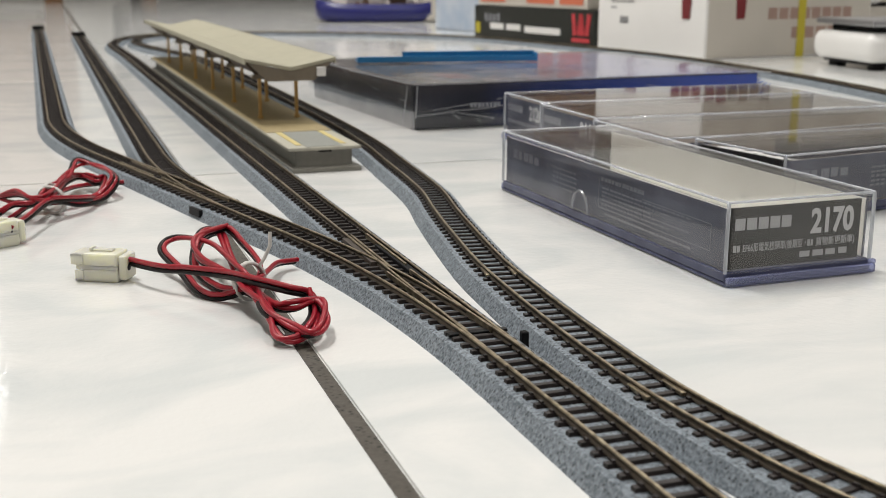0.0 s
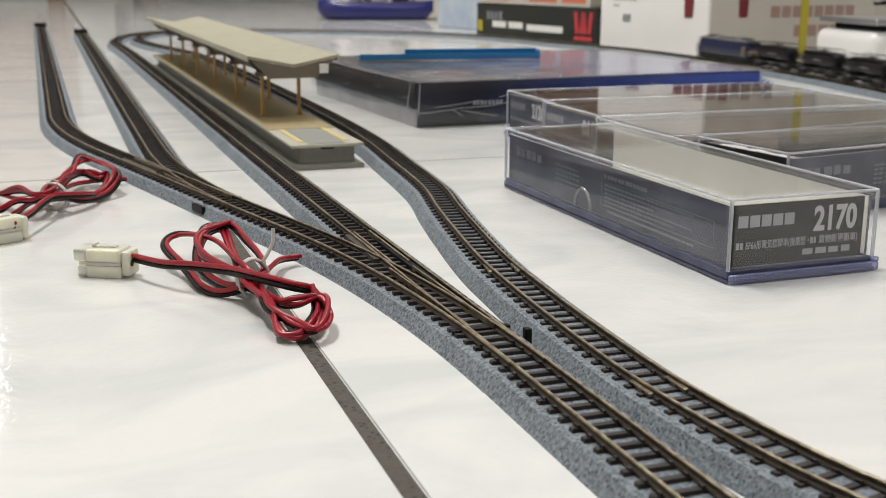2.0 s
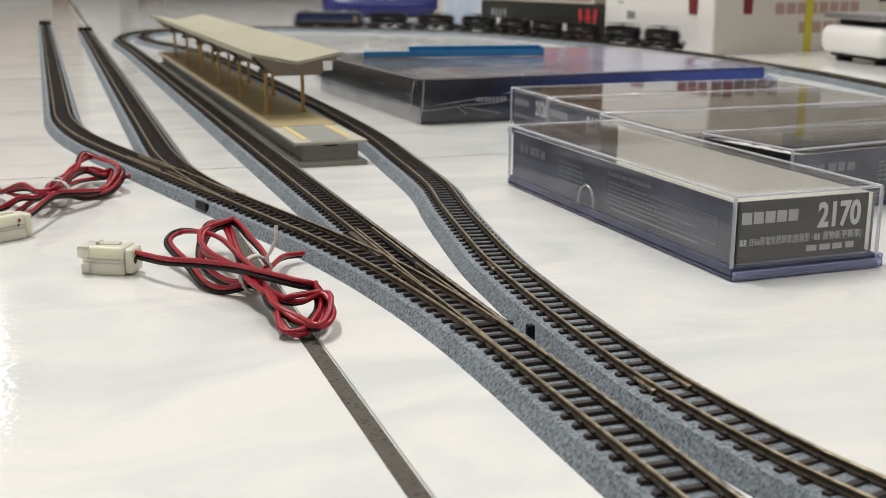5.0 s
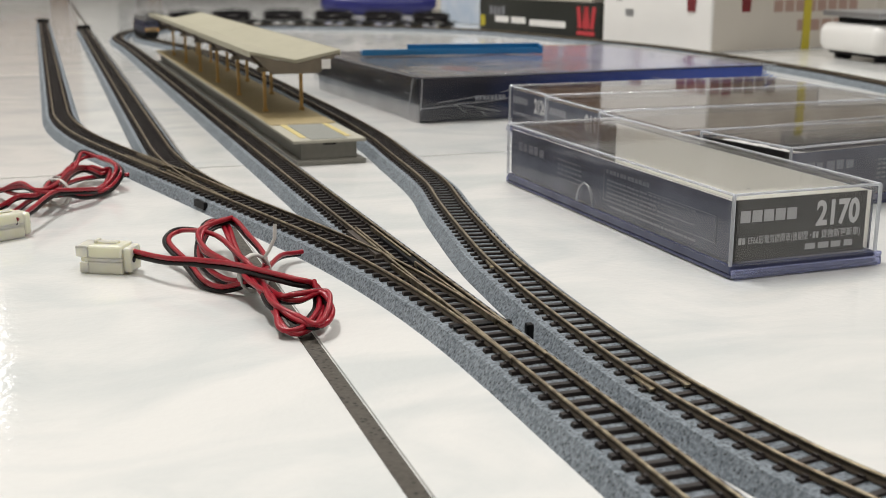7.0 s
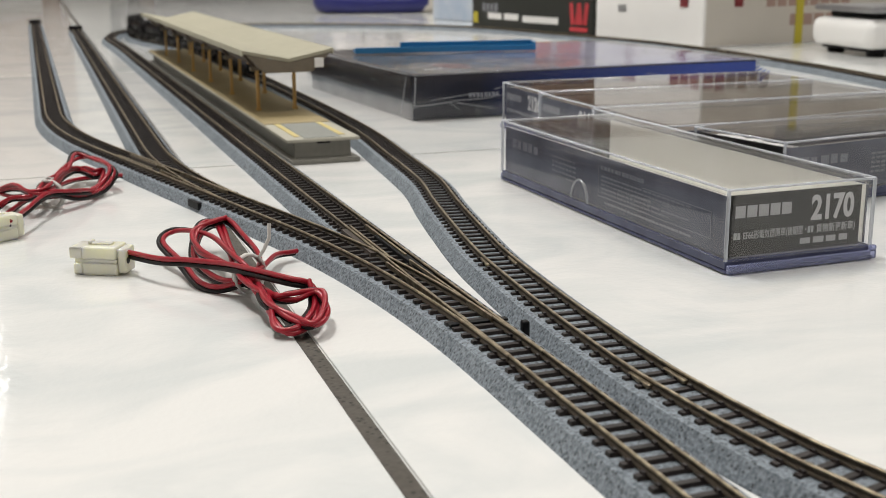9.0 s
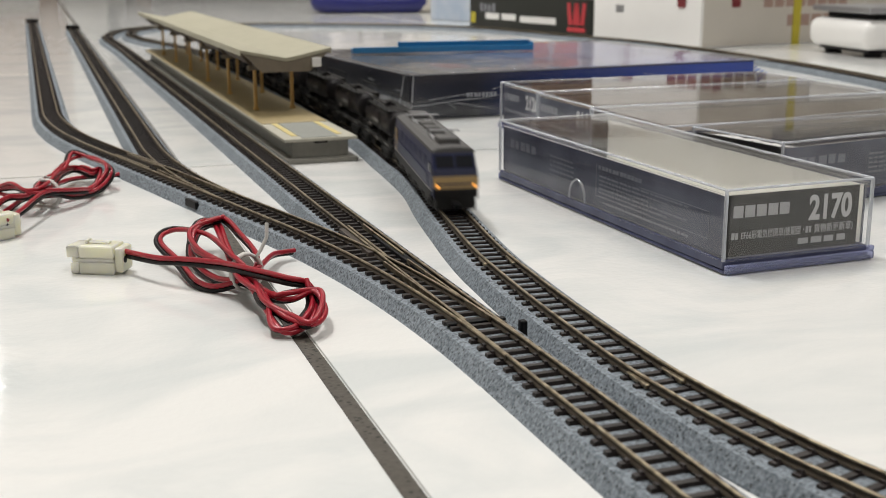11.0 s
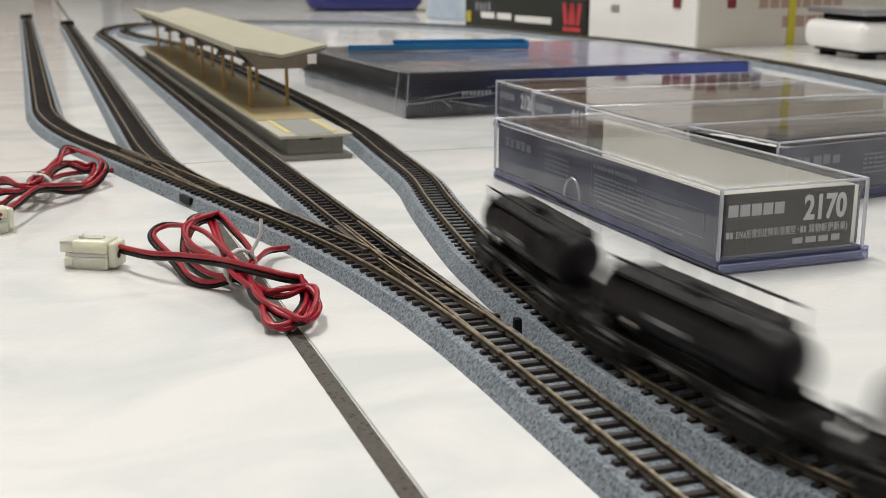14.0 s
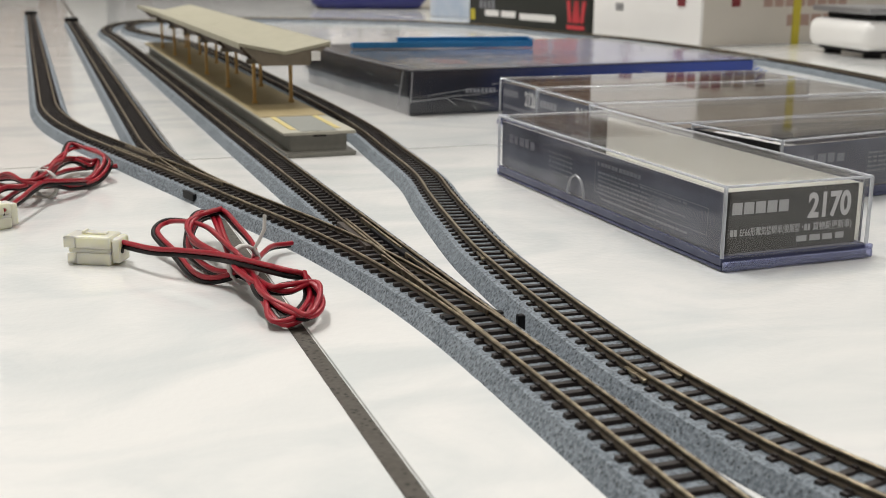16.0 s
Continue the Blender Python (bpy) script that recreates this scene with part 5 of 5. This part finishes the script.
def locomotive():
    """Electric locomotive, 121 mm long; x points forward, z = 0 on the rail tops."""
    t = thing("model_locomotive", pose(0, 0, 0), "dark blue and grey model electric locomotive with ochre nose band", "model locomotive")
    L, W = 0.0600, 0.0093
    # body side outline with sloped cab ends
    prof = [(-L, 0.0062), (-L - 0.0006, 0.0120), (-L + 0.0014, 0.0178), (-L + 0.0046, 0.0238), (L - 0.0046, 0.0238), (L - 0.0014, 0.0178), (L + 0.0006, 0.0120), (L, 0.0062)]
    b = bmesh.new()
    rows = []
    for y, ins in ((-W, 0.0009), (-W + 0.0012, 0.0), (W - 0.0012, 0.0), (W, 0.0009)):
        rows.append([b.verts.new((x - math.copysign(ins, x), y if z < 0.02 else y * 0.93, z)) for x, z in prof])
    for A, B in zip(rows, rows[1:]):
        for i in range(len(prof)):
            b.faces.new((A[i], A[(i + 1) % 8], B[(i + 1) % 8], B[i]))
    b.faces.new(rows[0][::-1])
    b.faces.new(rows[-1])
    bmesh.ops.recalc_face_normals(b, faces=b.faces[:])
    body = part("body", b, M_LBLUE, t, "dark navy body shell")
    bv = body.modifiers.new("edge", "BEVEL")
    bv.width, bv.segments, bv.limit_method = 0.0006, 2, "ANGLE"
    # arched roof
    part("roof", sweep([Vector((-L + 0.005, 0, 0)), Vector((0, 0, 0)), Vector((L - 0.005, 0, 0))],
                       [(-0.0087, 0.0236), (-0.0084, 0.0246), (-0.0064, 0.0256), (0, 0.0261), (0.0064, 0.0256), (0.0084, 0.0246), (0.0087, 0.0236)]), M_LGREY, t, "grey roof")
    for s in (-1, 1):
        y = s * (W + 0.00015)
        part("side_band", box(-0.047, 0.047, y - 0.0002, y + 0.0002, 0.0092, 0.0142, 0.0001, 1), M_LPALE, body, "pale grey-blue lower band")
        part("sill", box(-0.056, 0.056, s * 0.0092 - 0.0005, s * 0.0092 + 0.0005, 0.0050, 0.0088, 0.0002, 1), M_FRAME, body)
        part("sill_line", box(-0.056, 0.056, y - 0.0003, y + 0.0003, 0.0086, 0.0091), M_PALE, body, "thin pale line along the sill")
        for i in range(6):
            x = -0.035 + i * 0.014
            part("louvre", box(x - 0.0045, x + 0.0045, s * 0.00905 - 0.0002, s * 0.00905 + 0.0003, 0.0166, 0.0206, 0.0001, 1), M_LBLUE, body)
        for x in (-0.0525, 0.0525):
            part("cab_window", box(x - 0.0026, x + 0.0026, s * 0.0091 - 0.0003, s * 0.0091 + 0.0002, 0.0155, 0.0196, 0.0002, 1), M_WIN, body)
            if x < 0:
                part("cab_door", box(x * 0.93 - 0.0016, x * 0.93 + 0.0016, s * 0.0094 - 0.0002, s * 0.0094 + 0.0002, 0.0074, 0.0196, 0.0002, 1), M_CREAM, body, "cream cab door panel")
    for e in (-1, 1):
        w = box(-0.0003, 0.0003, -0.0076, 0.0076, -0.0026, 0.0026, 0.0002, 1)
        w.transform(pose(e * (L - 0.0029), 0, 0.0204, 0, -e * 28, 0))
        part("windscreen", w, M_WIN, body, "dark windscreen")
        c = box(-0.0003, 0.0003, -0.0004, 0.0004, -0.0027, 0.0027)
        c.transform(pose(e * (L - 0.0027), 0, 0.0204, 0, -e * 28, 0))
        part("screen_pillar", c, M_LBLUE, body)
        # lower part of the windscreen, its bluish reflection put into the colour
        bl = box(-0.0003, 0.0004, -0.0090, 0.0090, -0.0014, 0.0014, 0.0002, 1)
        bl.transform(pose(e * (L - 0.0006), 0, 0.0163, 0, -e * 18, 0))
        part("lower_screen", bl, M_LPALE, body, "blue-grey panel for the reflection on the lower windscreen")
        n = box(-0.0003, 0.0004, -0.0092, 0.0092, -0.0025, 0.0025, 0.0003, 1)
        n.transform(pose(e * (L + 0.0001), 0, 0.0124, 0, -e * 3, 0))
        lo = box(-0.0003, 0.0004, -0.0090, 0.0090, -0.0018, 0.0018, 0.0003, 1)
        lo.transform(pose(e * (L + 0.0002), 0, 0.0080, 0, e * 3, 0))
        part("nose_apron", lo, M_FRAME, body, "dark grey apron below the nose band")
        part("nose_band", n, M_CREAM, body, "ochre cream nose band")
        for s in (-1, 1):
            h = cyl(0.0007, (e * (L + 0.0001), s * 0.0075, 0.0112), (e * (L + 0.0012), s * 0.0075, 0.0112), 14)
            part("headlight", h, M_LAMP if e > 0 else M_PALE, body, "glowing warm headlight" if e > 0 else "unlit lamp")
        part("skirt", box(e * 0.0575 - 0.0028, e * 0.0575 + 0.0028, -0.0082, 0.0082, 0.0012, 0.0066, 0.0006, 2), M_FRAME, t)
        part("coupler", box(e * 0.0615 - 0.002, e * 0.0615 + 0.002, -0.0016, 0.0016, 0.0026, 0.0048, 0.0004, 1), M_BLACK, t)
        # air conditioner and roof gear
        part("roof_box", box(e * 0.040 - 0.006, e * 0.040 + 0.006, -0.0045, 0.0045, 0.0256, 0.0284, 0.0006, 2), M_LGREY, t, "grey roof box")
        x0 = e * 0.026
        p = part("pantograph", box(x0 - 0.0068, x0 + 0.0068, -0.0044, 0.0044, 0.0255, 0.0260, 0.0001, 1), M_STEEL, t, "folded metal pantograph")
        for s in (-1, 1):
            part("arm", cyl(0.00028, (x0 - 0.006, s * 0.0042, 0.0260), (x0 + 0.001, s * 0.0050, 0.0286), 6), M_STEEL, p)
            part("arm", cyl(0.00028, (x0 + 0.006, s * 0.0042, 0.0260), (x0 - 0.001, s * 0.0050, 0.0286), 6), M_STEEL, p)
        for k in (-0.001, 0.001):
            part("head_bar", cyl(0.0003, (x0 + k, -0.0075, 0.0288), (x0 + k, 0.0075, 0.0288), 6), M_STEEL, p)
    for x in (-0.0145, 0.0, 0.013):
        part("roof_vent", box(x - 0.0042, x + 0.0042, -0.0032, 0.0032, 0.0257, 0.0272, 0.0004, 1), M_LGREY, t)
    part("underframe", box(-0.054, 0.054, -0.0068, 0.0068, 0.0036, 0.0064, 0.0005, 1), M_FRAME, t)
    for x in (-0.040, 0.0, 0.040):
        bogie(t, x, 0.0175)
    for s in (-1, 1):
        for x in (-0.020, 0.020):
            part("equipment_box", box(x - 0.0075, x + 0.0075, s * 0.0072 - 0.0014, s * 0.0072 + 0.0014, 0.0018, 0.0056, 0.0004, 1), M_FRAME, t)
    return t


def tank_wagon():
    """Bogie tank wagon, 86 mm over its frame; x points forward, z = 0 on the rail tops."""
    t = thing("tank_wagon", pose(0, 0, 0), "black model tank wagon with roof walkway and railings", "model wagon", "black tank wagons of the train")
    L, R, zc = 0.0325, 0.0075, 0.0162
    b = bmesh.new()
    seg, rings = 32, []
    for x, r in ((-L - 0.0016, 0.0), (-L - 0.0014, R * 0.45), (-L - 0.0006, R * 0.82), (-L + 0.0008, R * 0.985), (-L + 0.002, R), (0, R * 1.02), (L - 0.002, R), (L - 0.0008, R * 0.985), (L + 0.0006, R * 0.82), (L + 0.0014, R * 0.45), (L + 0.0016, 0.0)):
        if r == 0:
            rings.append([b.verts.new((x, 0, zc))])
        else:
            rings.append([b.verts.new((x, r * math.cos(2 * math.pi * i / seg), zc + r * math.sin(2 * math.pi * i / seg))) for i in range(seg)])
    for A, B in zip(rings, rings[1:]):
        for i in range(seg):
            j = (i + 1) % seg
            if len(A) == 1:
                b.faces.new((A[0], B[j], B[i]))
            elif len(B) == 1:
                b.faces.new((A[i], A[j], B[0]))
            else:
                b.faces.new((A[i], A[j], B[j], B[i]))
    bmesh.ops.recalc_face_normals(b, faces=b.faces[:])
    tank = part("tank", b, M_TANK, t, "satin black tank barrel", smooth=True)
    for x in (-0.0255, -0.0130, 0.0130, 0.0255):
        r = bmesh.new()
        cyl(R * 1.035, (x - 0.0006, 0, zc), (x + 0.0006, 0, zc), 32, bm=r)
        part("strap", r, M_TANK, tank, smooth=False)
    part("dome", cyl(0.0034, (0, 0, zc + R - 0.001), (0, 0, zc + R + 0.0014), 18, 0.0030), M_TANK, tank)
    part("hatch", cyl(0.0018, (0, 0, zc + R + 0.0012), (0, 0, zc + R + 0.0022), 14), M_TANK, tank)
    for s in (-1, 1):
        part("walkway", box(-0.027, 0.027, s * 0.0044 - 0.0026, s * 0.0044 + 0.0026, zc + R - 0.0009, zc + R, 0.0002, 1), M_FRAME, tank)
        part("walkway_bracket", box(-0.0275, -0.0260, s * 0.0058 - 0.0012, s * 0.0058 + 0.0012, zc + R - 0.0060, zc + R - 0.0008), M_FRAME, tank)
        part("walkway_bracket", box(0.0260, 0.0275, s * 0.0058 - 0.0012, s * 0.0058 + 0.0012, zc + R - 0.0060, zc + R - 0.0008), M_FRAME, tank)
        part("side_valve", cyl(0.0011, (-0.016, s * 0.0070, zc - 0.004), (-0.016, s * 0.0082, zc - 0.0045), 10), M_WHEEL, tank, "small bright valve")
        g = bmesh.new()
        cyl(0.00042, (-0.026, s * 0.0070, zc + R + 0.0034), (0.026, s * 0.0070, zc + R + 0.0034), 6, bm=g)
        for k in range(5):
            x = -0.026 + k * 0.0130
            cyl(0.00026, (x, s * 0.0068, zc + R - 0.001), (x, s * 0.0070, zc + R + 0.0034), 6, bm=g)
        part("railing", g, M_FRAME, t, "thin black railing")
        part("marking", box(-0.008, 0.006, s * 0.00775 - 0.0001, s * 0.00775 + 0.0001, zc - 0.0008, zc + 0.0006), M_PALE, tank, "small pale lettering bar")
        part("sole_bar", box(-0.0425, 0.0425, s * 0.0068 - 0.0006, s * 0.0068 + 0.0006, 0.0056, 0.0078, 0.0002, 1), M_FRAME, t)
        for x in (-0.030, -0.004, 0.022):
            part("sole_plate", box(x, x + 0.009, s * 0.0075 - 0.0001, s * 0.0075 + 0.0001, 0.0062, 0.0072), M_PALE, t, "pale strip on the sole bar")
        la = bmesh.new()
        for dx in (-0.0016, 0.0016):
            cyl(0.0002, (dx + 0.012, s * 0.0088, 0.0070), (dx + 0.012, s * 0.0080, zc + R - 0.0014), 6, bm=la)
        for k in range(7):
            z = 0.0085 + k * 0.0020
            cyl(0.0002, (0.0104, s * 0.0087, z), (0.0136, s * 0.0087, z), 6, bm=la)
        part("ladder", la, M_FRAME, t, "thin black ladder")
        part("handbrake_wheel", cyl(0.0016, (-0.0415, s * 0.0060, 0.0098), (-0.0415, s * 0.0066, 0.0098), 14), M_FRAME, t)
    part("underframe", box(-0.0425, 0.0425, -0.0062, 0.0062, 0.0058, 0.0074, 0.0003, 1), M_FRAME, t)
    for e in (-1, 1):
        part("saddle", box(e * 0.030 - 0.003, e * 0.030 + 0.003, -0.0064, 0.0064, 0.0072, 0.0106, 0.0004, 1), M_FRAME, t)
        part("end_rail", box(e * 0.0425 - 0.0003, e * 0.0425 + 0.0003, -0.0075, 0.0075, 0.0100, 0.0106, 0.0001, 1), M_FRAME, t)
        part("end_post", box(e * 0.0425 - 0.0003, e * 0.0425 + 0.0003, -0.0075, -0.0069, 0.0060, 0.0106), M_FRAME, t)
        part("end_post", box(e * 0.0425 - 0.0003, e * 0.0425 + 0.0003, 0.0069, 0.0075, 0.0060, 0.0106), M_FRAME, t)
        part("coupler", box(e * 0.0442 - 0.0022, e * 0.0442 + 0.0022, -0.0014, 0.0014, 0.0030, 0.0050, 0.0004, 1), M_BLACK, t)
        bogie(t, e * 0.0285, 0.0135)
    part("air_tank", cyl(0.0022, (-0.008, 0.003, 0.0040), (0.004, 0.003, 0.0040), 14), M_FRAME, t)
    return t


LOCO = locomotive()
WAGON = tank_wagon()
WAGONS = [WAGON] + [copy_thing(WAGON, pose(0, 0, 0)) for _ in range(7)]


def motions():
    """The train runs round the loop: nose distance along it, in metres, against time."""
    pts = LOOP_WAY + [LOOP_WAY[0]]
    s = [0.0]
    for a, b in zip(pts, pts[1:]):
        s.append(s[-1] + (b - a).length)
    xs, ys, total = [p.x for p in pts], [p.y for p in pts], s[-1]
    times = (0, 1.0, 1.5, 2.0, 2.5, 3.0, 3.5, 4.0, 4.2, 6.5, 7.5, 8.5, 11.3, 12.0, 12.5, 13.0, 13.5, 14.0, 14.5, 16.0)
    nose = (0.140, 0.445, 0.605, 0.778, 0.946, 1.106, 1.262, 1.412, 1.470, 2.094, 2.374, 2.670, 3.550, 3.762, 3.918, 4.068, 4.214, 4.370, 4.532, 5.000)

    def place(d):
        d = d % total
        return np.array((np.interp(d, s, xs), np.interp(d, s, ys)))

    def rows(mid, half):
        out = []
        for i in range(81):
            t = i * 0.2
            d = np.interp(t, times, nose) - mid
            a, b = place(d - half), place(d + half)
            c = (a + b) / 2
            out.append((t, pose(c[0], c[1], RAIL_TOP, 0, 0, math.degrees(math.atan2(b[1] - a[1], b[0] - a[0])))))
        return out

    walk(LOCO, rows(0.0615, 0.040))
    for i, w in enumerate(WAGONS):
        walk(w, rows(0.1235 + 0.0015 + 0.045 + i * 0.0900, 0.0285))


motions()
